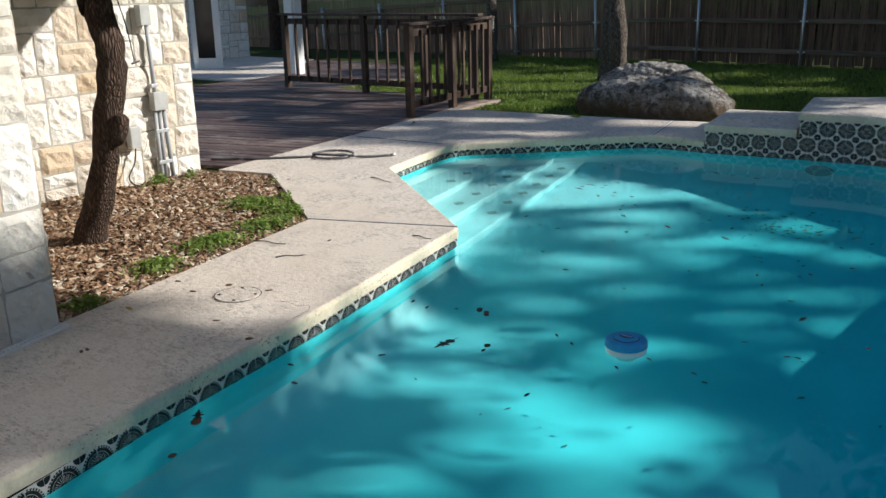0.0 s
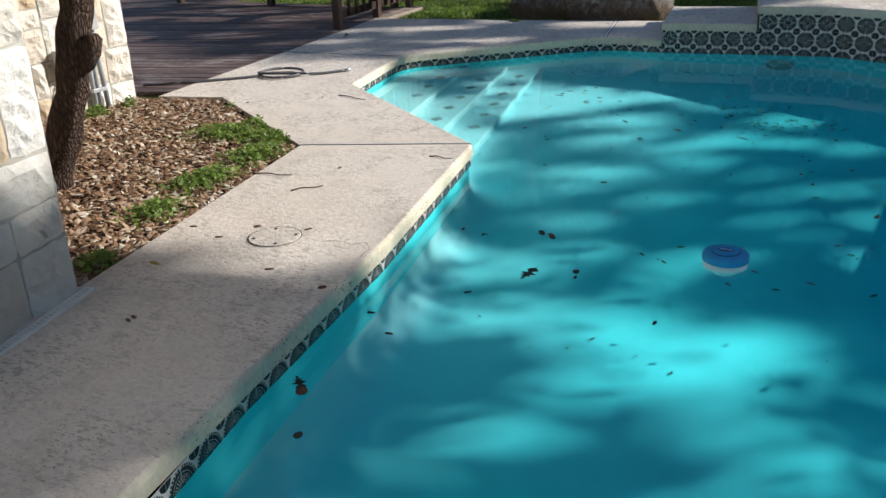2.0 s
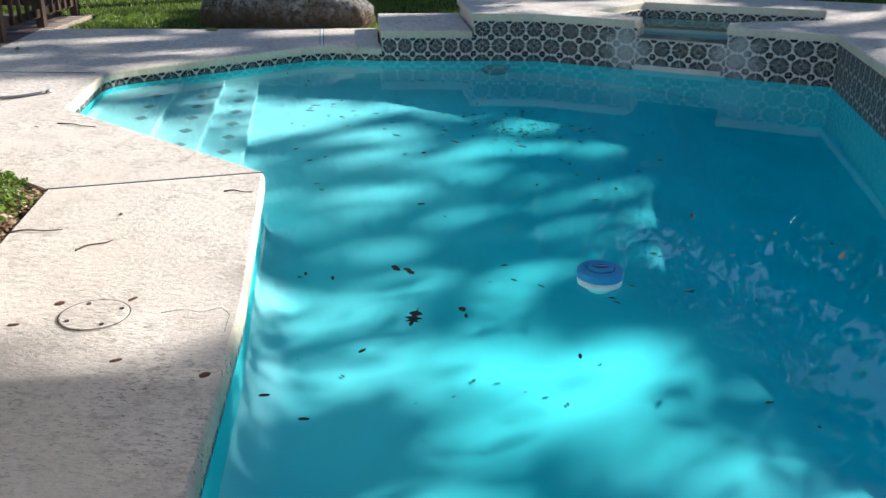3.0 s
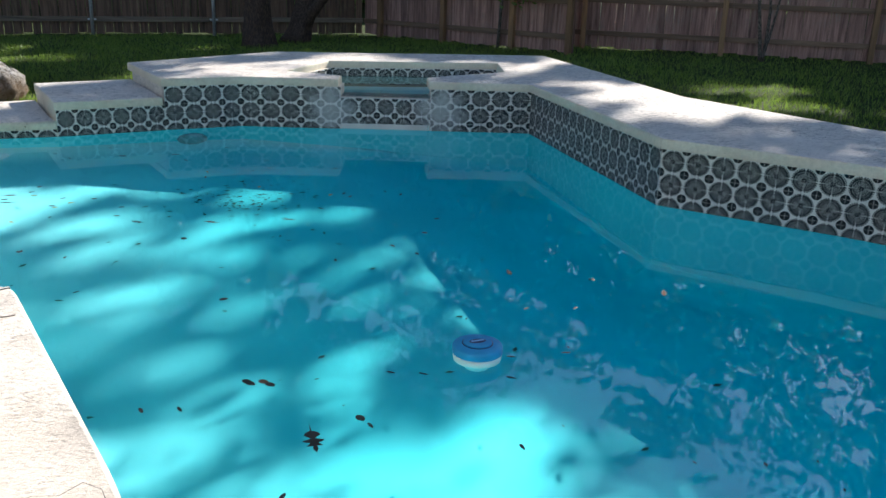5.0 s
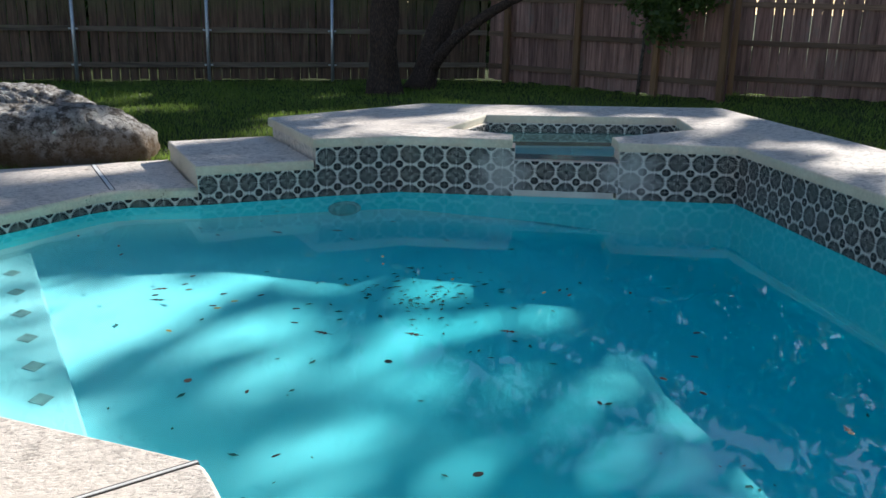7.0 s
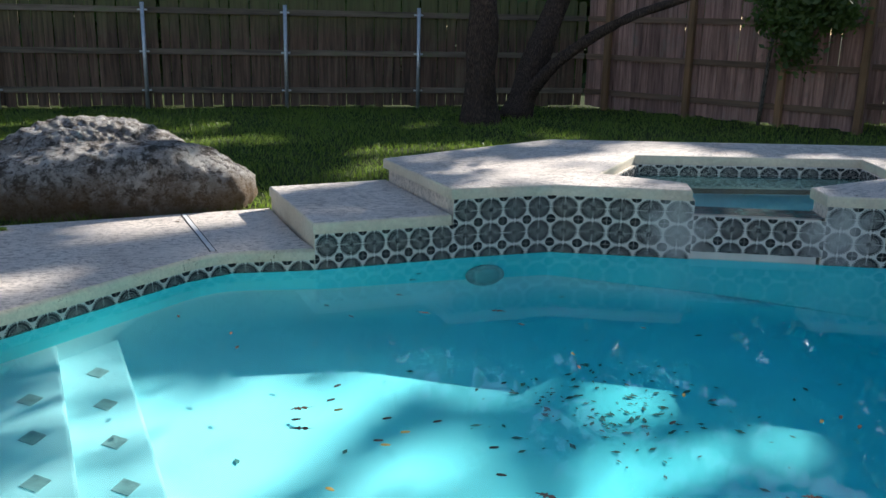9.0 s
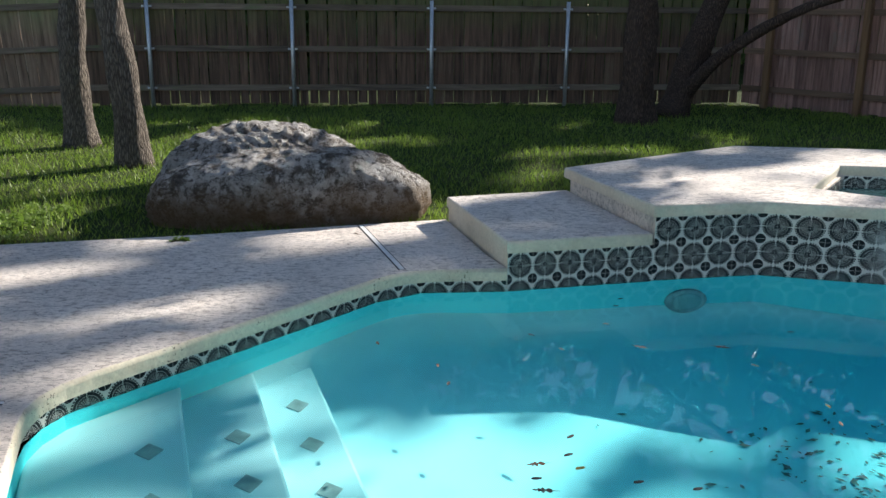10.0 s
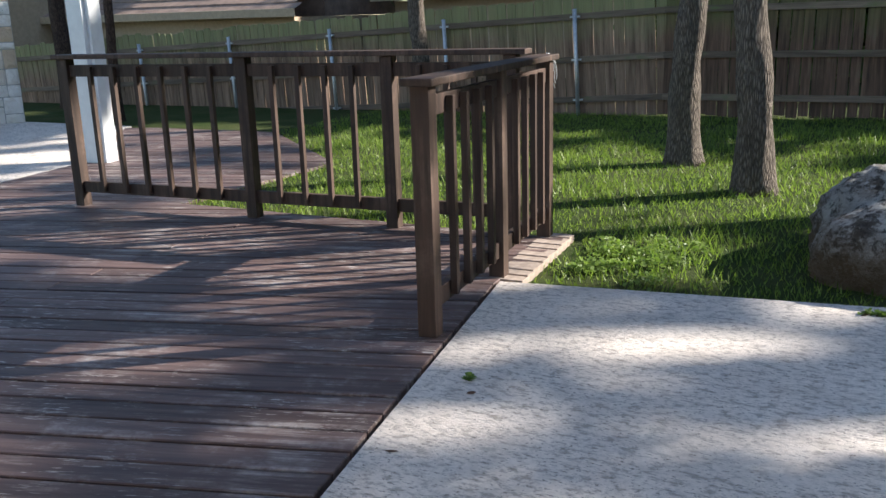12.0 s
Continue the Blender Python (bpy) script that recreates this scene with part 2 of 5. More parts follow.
def tile_mats():
    def scale(n):
        """Chalky deposit splashed on both sides of the spillway."""
        co = n.world_co()
        out = 0.0
        for c in ((2.40, 4.14, 0.06), (3.36, 3.80, 0.06)):
            d = n.t.nodes.new("ShaderNodeVectorMath")
            d.operation = "DISTANCE"
            n.t.links.new(co, d.inputs[0])
            d.inputs[1].default_value = c
            out = n.math("MAXIMUM", out, n.math("SUBTRACT", 0.42, d.outputs["Value"]))
        f = n.math("ADD", out, n.math("MULTIPLY", n.noise(9, 5, 0.7, co), 0.5))
        return n.ramp(f, (0.40, (0,) * 3), (0.58, (0.62,) * 3))
    n = Nodes("dark glazed motif", 0.3, spec=0.2)
    base = n.ramp(n.noise(30, 4, 0.6, n.world_co()), (0.3, (0.006, 0.008, 0.010)), (0.7, (0.020, 0.022, 0.024)))
    dark = n.out(n.mix(scale(n), base, (0.50, 0.50, 0.48)))
    n = Nodes("pale tile glaze", 0.3, spec=0.5)
    base = n.ramp(n.noise(5, 5, 0.7, n.world_co()), (0.3, (0.56, 0.54, 0.50)), (0.7, (0.74, 0.71, 0.65)))
    pale = n.out(n.mix(scale(n), base, (0.62, 0.62, 0.60)))
    return dark, pale


M["motif"], M["tile"] = tile_mats()

# water: a tinted refracting sheet with the mirror gloss of a water surface
def water_mat():
    n = Nodes("pool water", 0.0)
    co = n.world_co()
    rip = n.math("ADD", n.noise(1.3, 2, 0.5, co), n.math("MULTIPLY", n.noise(6.0, 2, 0.5, co), 0.10))
    nrm = n.add("ShaderNodeBump", Height=rip, Strength=0.12, Distance=0.014).outputs[0]
    under = n.add("ShaderNodeBsdfRefraction", Color=(0.54, 0.965, 1.0, 1), Roughness=0.0, IOR=1.12, Normal=nrm).outputs[0]
    gloss = n.add("ShaderNodeBsdfGlossy", Color=(0.62, 0.66, 0.68, 1), Roughness=0.0, Normal=nrm).outputs[0]
    fac = n.add("ShaderNodeFresnel", IOR=1.33, Normal=nrm).outputs[0]
    mx = n.t.nodes.new("ShaderNodeMixShader")
    for i, v in enumerate((fac, under, gloss)):
        n.t.links.new(v, mx.inputs[i])
    n.t.links.new(mx.outputs[0], n.t.nodes["Material Output"].inputs[0])
    return n.m


M["water"] = water_mat()


def plain(name, c, rough=0.5, metal=0.0, var=0.12, scale=12):
    n = Nodes(name, rough, metal)
    a = tuple(max(0, v * (1 - var)) for v in c)
    b = tuple(min(1, v * (1 + var)) for v in c)
    return n.out(n.ramp(n.noise(scale, 5, 0.6), (0.3, a), (0.7, b)), n.noise(scale * 8, 3, 0.6), 0.1, 0.002)


M["white"] = plain("white paint", (0.78, 0.79, 0.78), 0.5, var=0.05)
M["blue"] = plain("blue plastic", (0.02, 0.30, 0.60), 0.6, var=0.1)
M["navy"] = plain("dark blue plastic", (0.01, 0.03, 0.12), 0.4)
# blue paled to carry the low sun grazing the floater's top
M["blue_sunlit"] = plain("sunlit blue plastic", (0.25, 0.46, 0.74), 0.4, var=0.15)
M["grey"] = plain("grey pvc", (0.36, 0.38, 0.40), 0.5)
M["greybox"] = plain("grey painted metal", (0.42, 0.43, 0.42), 0.5)
M["black"] = plain("black rubber", (0.02, 0.02, 0.02), 0.6)
M["hose"] = plain("dark grey hose", (0.09, 0.09, 0.10), 0.45)
M["drain"] = plain("white drain grate", (0.82, 0.80, 0.75), 0.6)
M["deadleaf"] = plain("dead leaf", (0.10, 0.045, 0.02), 0.7, var=0.5)
M["yellowleaf"] = plain("yellow leaf", (0.38, 0.27, 0.05), 0.7, var=0.3)
M["darkleaf"] = plain("dark wet leaf", (0.018, 0.012, 0.01), 0.6, var=0.4)
M["sunkleaf"] = plain("sunken leaf", (0.07, 0.17, 0.15), 0.8, var=0.5)
M["joint"] = plain("pale joint strip", (0.66, 0.66, 0.64), 0.7)
M["gap"] = plain("dark joint", (0.05, 0.045, 0.04), 0.9)
M["diamond"] = plain("slate blue tile", (0.34, 0.39, 0.37), 0.4, var=0.3)
M["lens"] = plain("clouded lens", (0.34, 0.46, 0.44), 0.2)
M["brick"] = plain("tan brick", (0.33, 0.26, 0.21), 0.9, var=0.3, scale=20)
M["shingle"] = plain("brown roof shingle", (0.27, 0.19, 0.15), 0.95, var=0.35, scale=3)
M["siding"] = plain("tan siding", (0.42, 0.32, 0.22), 0.8)
M["glass"] = plain("dark window glass", (0.02, 0.02, 0.02), 0.05)
M["twig"] = plain("grey twig", (0.10, 0.08, 0.065), 0.9)

# ---- mesh helpers ----
def part(name, bm, material, parent=None, label="", kind=""):
    """One mesh object under a thing or a part."""
    me = bpy.data.meshes.new(name)
    bm.to_mesh(me)
    bm.free()
    for m in (material if isinstance(material, (list, tuple)) else (material,)):
        me.materials.append(m)
    ob = new(name, me)
    ob.parent = parent
    return tagged(ob, label, kind=kind)


def raw(name, verts, faces, material, parent=None, mats=None, smooth=False, kind="", label=""):
    me = bpy.data.meshes.new(name)
    me.from_pydata([tuple(v) for v in verts], [], faces)
    for m in (material if isinstance(material, (list, tuple)) else (material,)):
        me.materials.append(m)
    if mats is not None:
        me.polygons.foreach_set("material_index", mats)
    if smooth:
        me.polygons.foreach_set("use_smooth", [True] * len(me.polygons))
    me.update()
    ob = new(name, me)
    ob.parent = parent
    return tagged(ob, label, kind=kind)


def thing(name, place, label, category, group="", kind=""):
    ob = new(name)
    ob.matrix_basis = place if isinstance(place, Matrix) else Matrix.Translation(place)
    ob.empty_display_size = 0.1
    return tagged(ob, label, category, group, kind)


def box(bm, x0, y0, z0, x1, y1, z1, bevel=0.0, m=None):
    r = bmesh.ops.create_cube(bm, size=1.0, matrix=Matrix.Translation(((x0 + x1) / 2, (y0 + y1) / 2, (z0 + z1) / 2)) @ Matrix.Diagonal((x1 - x0, y1 - y0, z1 - z0, 1)))
    if bevel:
        es = {e for v in r["verts"] for e in v.link_edges}
        r2 = bmesh.ops.bevel(bm, geom=list(es), offset=bevel, segments=2, affect="EDGES", profile=0.6)
        vs = {v for f in r2["faces"] for v in f.verts} | {v for v in r["verts"] if v.is_valid}
    else:
        vs = set(r["verts"])
    if m is not None:
        bmesh.ops.transform(bm, matrix=m, verts=list(vs))
    return vs


def boxbm(*a, bevel=0.0, m=None):
    bm = bmesh.new()
    box(bm, *a, bevel=bevel, m=m)
    return bm


def prism(outline, z0, z1, bevel=0.0, holes=(), seg=3):
    """An upright slab over an outline of (x, y), counter-clockwise, its top edge rounded."""
    bm = bmesh.new()
    loops = [outline, *holes]
    edges = []
    for lp in loops:
        vs = [bm.verts.new((x, y, z1)) for x, y in lp]
        edges += [bm.edges.new((vs[i], vs[(i + 1) % len(vs)])) for i in range(len(vs))]
    if holes:
        r = bmesh.ops.triangle_fill(bm, use_beauty=True, edges=edges)
    else:
        r = {"geom": [bm.faces.new(bm.verts[:])]}
    faces = [g for g in r["geom"] if isinstance(g, bmesh.types.BMFace)]
    bmesh.ops.recalc_face_normals(bm, faces=faces)
    if faces[0].normal.z < 0:
        bmesh.ops.reverse_faces(bm, faces=faces)
    rim = [e for e in bm.edges if len(e.link_faces) == 1]
    ex = bmesh.ops.extrude_face_region(bm, geom=faces[:], use_keep_orig=True)
    low = [g for g in ex["geom"] if isinstance(g, bmesh.types.BMVert)]
    for v in low:
        v.co.z = z0
    bmesh.ops.recalc_face_normals(bm, faces=bm.faces[:])
    if bevel:
        top = [e for e in bm.edges if len(e.link_faces) == 2 and abs(e.verts[0].co.z - z1) < 1e-5 and abs(e.verts[1].co.z - z1) < 1e-5
               and any(abs(f.normal.z) < 0.5 for f in e.link_faces)]
        bmesh.ops.bevel(bm, geom=top, offset=bevel, segments=seg, affect="EDGES", profile=0.6)
    return bm


def tube(bm, pts, radii, sides=10, cap=True, wob=0.0, seed=0):
    rng = random.Random(seed)
    rings = []
    up = Vector((0, 0, 1))
    P = [Vector(p) for p in pts]
    for i, p in enumerate(P):
        d = (P[min(i + 1, len(P) - 1)] - P[max(i - 1, 0)]).normalized()
        ref = Vector((1, 0, 0)) if abs(d.x) < 0.8 else Vector((0, 1, 0))
        a = d.cross(ref).normalized()
        b = d.cross(a).normalized()
        ring = []
        for k in range(sides):
            an = 2 * math.pi * k / sides
            r = radii[i] * (1 + wob * (noise.noise(Vector((math.cos(an) * 1.3, math.sin(an) * 1.3, i * 0.35 + seed))) * 1.6))
            ring.append(bm.verts.new(p + (a * math.cos(an) + b * math.sin(an)) * r))
        rings.append(ring)
    for i in range(len(rings) - 1):
        for k in range(sides):
            f = bm.faces.new((rings[i][k], rings[i][(k + 1) % sides], rings[i + 1][(k + 1) % sides], rings[i + 1][k]))
            f.smooth = True
    if cap:
        bm.faces.new(rings[0][::-1])
        bm.faces.new(rings[-1])


def spline(pts, n):
    """A smooth line through the points."""
    P = [Vector(p) for p in pts]
    P = [P[0] * 2 - P[1], *P, P[-1] * 2 - P[-2]]
    out = []
    for i in range(1, len(P) - 2):
        for j in range(n):
            t = j / n
            a, b, c, d = P[i - 1], P[i], P[i + 1], P[i + 2]
            out.append(0.5 * ((2 * b) + (c - a) * t + (2 * a - 5 * b + 4 * c - d) * t * t + (3 * b - a - 3 * c + d) * t ** 3))
    out.append(P[-2])
    return out


# ---- plan ----
WATER = -0.134
STEP = 0.162
PLAT = 0.33
COP = 0.072
K, A, B, C = (0.0, 0.0), (0.39, -1.68), (0.61, -2.92), (0.77, -3.75)
K2, K3, J, S = (-1.81, 1.30), (-2.12, 2.62), (-0.60, 4.19), (0.0, 4.19)
S2, W1, W2, WK = (0.89, 4.33), (1.60, 4.40), (4.15, 3.52), (3.90, 0.93)
SPL, SPR = (2.46, 4.103), (3.26, 3.827)
E1, E2, E3, D1 = (4.62, 0.0), (5.40, -1.2), (5.40, -4.0), (1.0, -4.02)
SB, BK, WD1, WD2, WD3 = (-0.24, 5.42), (-2.0, 5.06), (-3.83, 4.78), (-3.42, 2.48), (-3.10, 0.34)
MT, MR, MU = (-2.55, 0.50), (-1.035, -0.45), (-0.545, -2.63)
NW0, NW1 = (-0.56, -2.64), (0.32, -6.1)
FW0, FW1 = (-3.32, 0.30), (-3.30, -3.2)


def rounded(pts, r, n=4, skip=()):
    """The outline with its corners rounded."""
    out = []
    for i, p in enumerate(pts):
        p, a, b = Vector(p), Vector(pts[i - 1]), Vector(pts[(i + 1) % len(pts)])
        if i in skip or r == 0:
            out.append(tuple(p))
            continue
        u, v = (a - p).normalized(), (b - p).normalized()
        d = min(r, (a - p).length * 0.4, (b - p).length * 0.4)
        s, e = p + u * d, p + v * d
        for k in range(n + 1):
            t = k / n
            out.append(tuple((1 - t) ** 2 * s + 2 * t * (1 - t) * p + t * t * e))
    return out


# ---- ground and pool shell ----
def inside(px, py, poly):
    c = np.zeros(len(px), bool)
    n = len(poly)
    for i in range(n):
        x1, y1 = poly[i]
        x2, y2 = poly[(i + 1) % n]
        c ^= ((y1 > py) != (y2 > py)) & (px < (x2 - x1) * (py - y1) / (y2 - y1 + 1e-12) + x1)
    return c


LAWN = -0.045
hole = [(-3.9, 4.7), (-2.0, 4.98), (-0.3, 5.35), (0.7, 5.5), (2.33, 6.5), (5.4, 5.85), (5.1, 2.6), (5.6, 0.93), (6.7, -1.0), (7.3, -7.4),
        (0.6, -7.4), (-0.4, -3.0), (-1.0, -0.6), (-2.6, 0.4), (-3.2, 0.4)]
bm = prism([(-90, -70), (90, -70), (90, 110), (-90, 110)], LAWN - 0.4, LAWN, holes=[hole])
part("ground", bm, M["soil"], kind="structure", label="shaded lawn soil under grass")

pool_side = []
for p, a, b, r in ((D1, (2.0, -4.02), C, 0.15), (C, D1, B, 0.1), (B, C, A, 0.1), (A, B, K, 0.1), (K, A, K2, 0.06), (K2, K, K3, 0.05), (K3, K2, J, 0.28), (J, K3, S, 0.22)):
    P0, u, v = Vector(p), (Vector(a) - Vector(p)).normalized(), (Vector(b) - Vector(p)).normalized()
    for k in range(5):
        t = k / 4
        pool_side.append(tuple((1 - t) ** 2 * (P0 + u * r) + 2 * t * (1 - t) * P0 + t * t * (P0 + v * r)))
NEAR_DECK = [E3, *pool_side, S, SB, BK, WD1, WD2, WD3, MT, MR, MU, NW0, NW1, (0.5, -7.5), (7.4, -7.5), (7.4, -4.0)]


def inset(line, d):
    """The open line moved to its right by d."""
    L = [Vector(p) for p in line]
    out = []
    for i, p in enumerate(L):
        a = (p - L[i - 1]).normalized() if i else (L[1] - p).normalized()
        b = (L[i + 1] - p).normalized() if i < len(L) - 1 else a
        na, nb = Vector((a.y, -a.x)), Vector((b.y, -b.x))
        m = (na + nb)
        m = m / max(0.3, m.length_squared / 2)
        out.append(tuple(p + m * d))
    return out


# the pavement inside the coping strip, then the coping as a strip with a round nose
edge = [E3, *pool_side, S]
simple = inset([E3, D1, C, B, A, K, K2, K3, J, S], -0.30)
simple[0], simple[-1] = (E3[0], -4.3), (-0.08, 4.49)
inner = [simple[0]] + [q for q in simple[1:-1] for _ in range(5)] + [simple[-1]]
bm = prism([*simple, SB, BK, WD1, WD2, WD3, MT, MR, MU, NW0, NW1, (0.5, -7.5), (7.4, -7.5), (7.4, -4.3)], -0.25, 0.0)
tagged(part("pavement", bm, M["deck"]), "worn cream concrete pavement round the pool", kind="structure")


def coping(name, line, width, z, thick=COP, nose=0.022, back=None, label="", backz=None, mat=None, over=0.0):
    """A slab edge along an open line, solid on its right-hand side, nose on the line."""
    inn = back or inset(line, -width)
    prof = [(0.0, -thick), (0.0, -nose), (0.3, -nose * 0.45), (0.7, -nose * 0.1), (1.0, 0.0)]
    bm = bmesh.new()
    rows = []
    for p, q in zip(line, inn):
        P0, Q = Vector(p), Vector(q)
        u = (Q - P0).normalized()
        row = [bm.verts.new((*(P0 + u * nose * f), z + h)) for f, h in prof]
        row.append(bm.verts.new((*Q, z)))
        row.append(bm.verts.new((*Q, z - thick)))
        rows.append(row)
    for a, b in zip(rows, rows[1:]):
        for k in range(len(a)):
            f = bm.faces.new((a[k], a[(k + 1) % len(a)], b[(k + 1) % len(a)], b[k]))
            f.smooth = 0 < k < 4
    bm.faces.new(rows[0][::-1])
    bm.faces.new(rows[-1])
    bmesh.ops.remove_doubles(bm, verts=bm.verts[:], dist=1e-5)
    bmesh.ops.recalc_face_normals(bm, faces=bm.faces[:])
    bm.normal_update()
    for f in bm.faces:
        f.material_index = 1 if f.normal.z > 0.9 else 0
    return tagged(part(name, bm, [M["coping"], M["deck"]]), label, kind="structure")


coping("coping", edge, 0.3, 0.0, back=inner, label="rounded cream concrete coping with dark spots of wear")

# pool basin: walls follow the outline 25 mm behind the nose
POOL = [*inset(edge[1:-1], -0.025), (0.02, 4.215), (0.91, 4.355), (1.60, 4.43), (4.18, 3.54), (3.93, 0.95), (4.65, 0.02), (5.43, -1.19), (5.43, -4.05)]


def floor_z(x, y):
    """Shallow shelf with a soft break down to the deep side."""
    brk = 2.25 + 0.1 * (0.6 - y) + 0.35 * np.maximum(0.0, y - 1.2)
    t = np.clip((x - brk + 0.3) / 1.6, 0.0, 1.0)
    return -0.64 - 0.055 * np.maximum(-0.6, x) - 0.34 * t * t * (3 - 2 * t)


def basin():
    """Upright walls that round over into the floor."""
    R = 0.24
    P = np.array(POOL)
    Q = np.roll(P, -1, axis=0)
    pts = [tuple(p) for p in POOL]

    def dist(p):
        d = Q - P
        t = np.clip(((p - P) * d).sum(1) / np.maximum((d * d).sum(1), 1e-12), 0, 1)
        return np.linalg.norm(P + d * t[:, None] - p, axis=1).min()
    for off in (0.015, 0.045, 0.09, 0.15, 0.22, 0.30):
        for p, q in zip(P, Q):
            L = np.linalg.norm(q - p)
            if L < 1e-6:
                continue
            u = (q - p) / L
            m = max(1, int(L / 0.12))
            for k in range(m):
                c = p + (q - p) * (k + 0.5) / m + np.array((u[1], -u[0])) * off
                if dist(c) > off - 0.003 and inside(c[:1], c[1:], POOL)[0]:
                    pts.append(tuple(c))
    for x in np.arange(-2.2, 5.5, 0.15):
        for y in np.arange(-4.1, 4.5, 0.15):
            if inside(np.array([x]), np.array([y]), POOL)[0] and dist(np.array((x, y))) > 0.36:
                pts.append((x, y))
    n = len(POOL)
    res = delaunay_2d_cdt([Vector(p) for p in pts], [(i, (i + 1) % n) for i in range(n)], [], 1, 1e-5)
    verts, faces = [], []
    for v in res[0]:
        d = dist(np.array(v[:]))
        z = floor_z(v.x, v.y)
        if d < R:
            z += R - math.sqrt(max(0.0, R * R - (R - d) ** 2))
        verts.append((v.x, v.y, z))
    faces = [tuple(f) for f in res[2]]
    ids = {tuple(round(c, 4) for c in v[:2]): i for i, v in enumerate(verts)}
    low = [ids[(round(p[0], 4), round(p[1], 4))] for p in POOL]
    base = len(verts)
    verts += [(x, y, -0.15) for x, y in POOL]
    for i in range(n):
        j = (i + 1) % n
        faces.append((base + j, base + i, low[i], low[j]))
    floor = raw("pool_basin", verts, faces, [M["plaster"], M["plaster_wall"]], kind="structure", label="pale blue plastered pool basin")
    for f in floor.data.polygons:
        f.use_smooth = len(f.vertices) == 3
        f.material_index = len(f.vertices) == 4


basin()
wv = [(x, y, WATER) for x, y in POOL]
w = raw("water", wv, [tuple(range(len(wv)))[::-1]], M["water"], kind="structure", label="clear turquoise pool water with faint ripples")
w.visible_shadow = False

# steps in the bay, each a slab with its drop towards deep water
bay_u = (Vector(K3) - Vector(K2)).normalized()
bay_n = Vector((bay_u.y, -bay_u.x))
bay = [Vector(K2), Vector(K3)]
for i, (reach, top) in enumerate(((0.57, -0.25), (0.92, -0.37), (1.23, -0.49))):
    a, b = Vector(K2) - bay_u * 0.02, Vector(K3) + bay_u * 0.02
    wk, wj = (Vector(K) - Vector(K2)).normalized(), (Vector(J) - Vector(K3)).normalized()
    lo = a + wk * (reach / wk.dot(bay_n)) - bay_u * 0.02
    hi = b + wj * (reach / wj.dot(bay_n)) if i == 0 else b + bay_n * reach + bay_u * min(0.85 * reach, 1.0)
    low_a, hi_b = a - bay_n * 0.02, b - bay_n * 0.02
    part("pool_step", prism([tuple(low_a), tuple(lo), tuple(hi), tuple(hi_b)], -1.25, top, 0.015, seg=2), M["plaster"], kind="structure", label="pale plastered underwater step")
    for k in range(-1 if i == 0 else -2, 2 if i == 0 else 4 if i == 2 else 3):
        c = a.lerp(b, 0.5) + bay_n * (reach - 0.14) + bay_u * (k * 0.38 + (0.10 if i == 0 else -0.10))
        q = 0.068
        bmd = prism([tuple(c - bay_u * q), tuple(c + bay_n * q * 0.8), tuple(c + bay_u * q), tuple(c - bay_n * q * 0.8)][::1], top, top + 0.004)
        part("diamond_tile", bmd, M["diamond"], kind="structure", label="slate blue diamond inlay on a pool step")

# ---- raised step and spa platform ----
st = prism([(0.0 + 0.002, 4.215), (0.915, 4.355), (0.665, 5.62), (-0.222, 5.42)], -0.152, STEP - COP)
part("step_block", st, M["slab"], kind="structure", label="stained concrete step block")


def slab(name, outline, z, label, thick=COP, bevel=0.018, holes=(), mat=None):
    bm = prism(outline, z - thick, z, bevel, holes)
    for f in bm.faces:
        f.material_index = 1 if f.normal.z > 0.9 else 0
    return part(name, bm, [M["slab"], M["deck"]], kind="structure", label=label)


slab("step_top", [(-0.005, 4.185), (0.893, 4.325), (0.668, 5.63), (-0.235, 5.43)], STEP, "cream concrete step slab with a round edge")
PB = [(0.64, 5.62), (2.32, 6.60), (5.48, 5.92), (5.22, 2.6), (5.36, 2.10), (5.68, 0.93), (6.9, -1.2), (6.9, -4.0)]
SPA = [(2.72, 5.60), (2.10, 4.80), (2.42, 4.42), (3.42, 4.10), (4.30, 4.45), (4.55, 5.22)]
front_l = [S2, W1, SPL]
front_r = [SPR, W2, WK, E1, E2, E3]
# platform slabs: left, back and right of the spa, so that the spillway stays open
slab("spa_deck", [S2, W1, SPL, (2.56, 4.375), (2.10, 4.80), (2.72, 5.60), (4.55, 5.22), (4.30, 4.45), (3.34, 4.125), SPR, W2, WK, E1, E2, E3, (6.9, -4.0), *PB[::-1][1:]],
     PLAT, "raised cream concrete deck round the spa, sunlit in patches")
# walls under the platform
pl = [(0.915, 4.355), (1.60, 4.43), (2.49, 4.118), (2.58, 4.36), (2.12, 4.80), (2.74, 5.58), (4.53, 5.20), (4.28, 4.47), (3.36, 4.10), (3.28, 3.85), (4.18, 3.54), (3.93, 0.95), (4.65, 0.02), (5.43, -1.19), (5.43, -4.05),
      (6.85, -4.05), (6.85, -1.2), (5.64, 0.93), (5.32, 2.10), (5.18, 2.6), (5.44, 5.88), (2.32, 6.55), (0.68, 5.58)]
part("spa_wall", prism(pl, -0.152, PLAT - COP), M["deck"], kind="structure", label="stained concrete wall of the raised spa")
part("spillway", prism([(2.46, 4.135), (3.26, 3.86), (3.36, 4.12), (2.56, 4.39)], -0.152, 0.165, 0.006, seg=1), M["tile"], kind="structure", label="tiled spillway lip between spa and pool")
part("spa_floor", prism([(2.72, 5.6), (2.10, 4.8), (2.5, 4.30), (3.4, 4.05), (4.3, 4.45), (4.55, 5.22)], -0.5, -0.28), M["plaster"], kind="structure", label="pale spa floor")
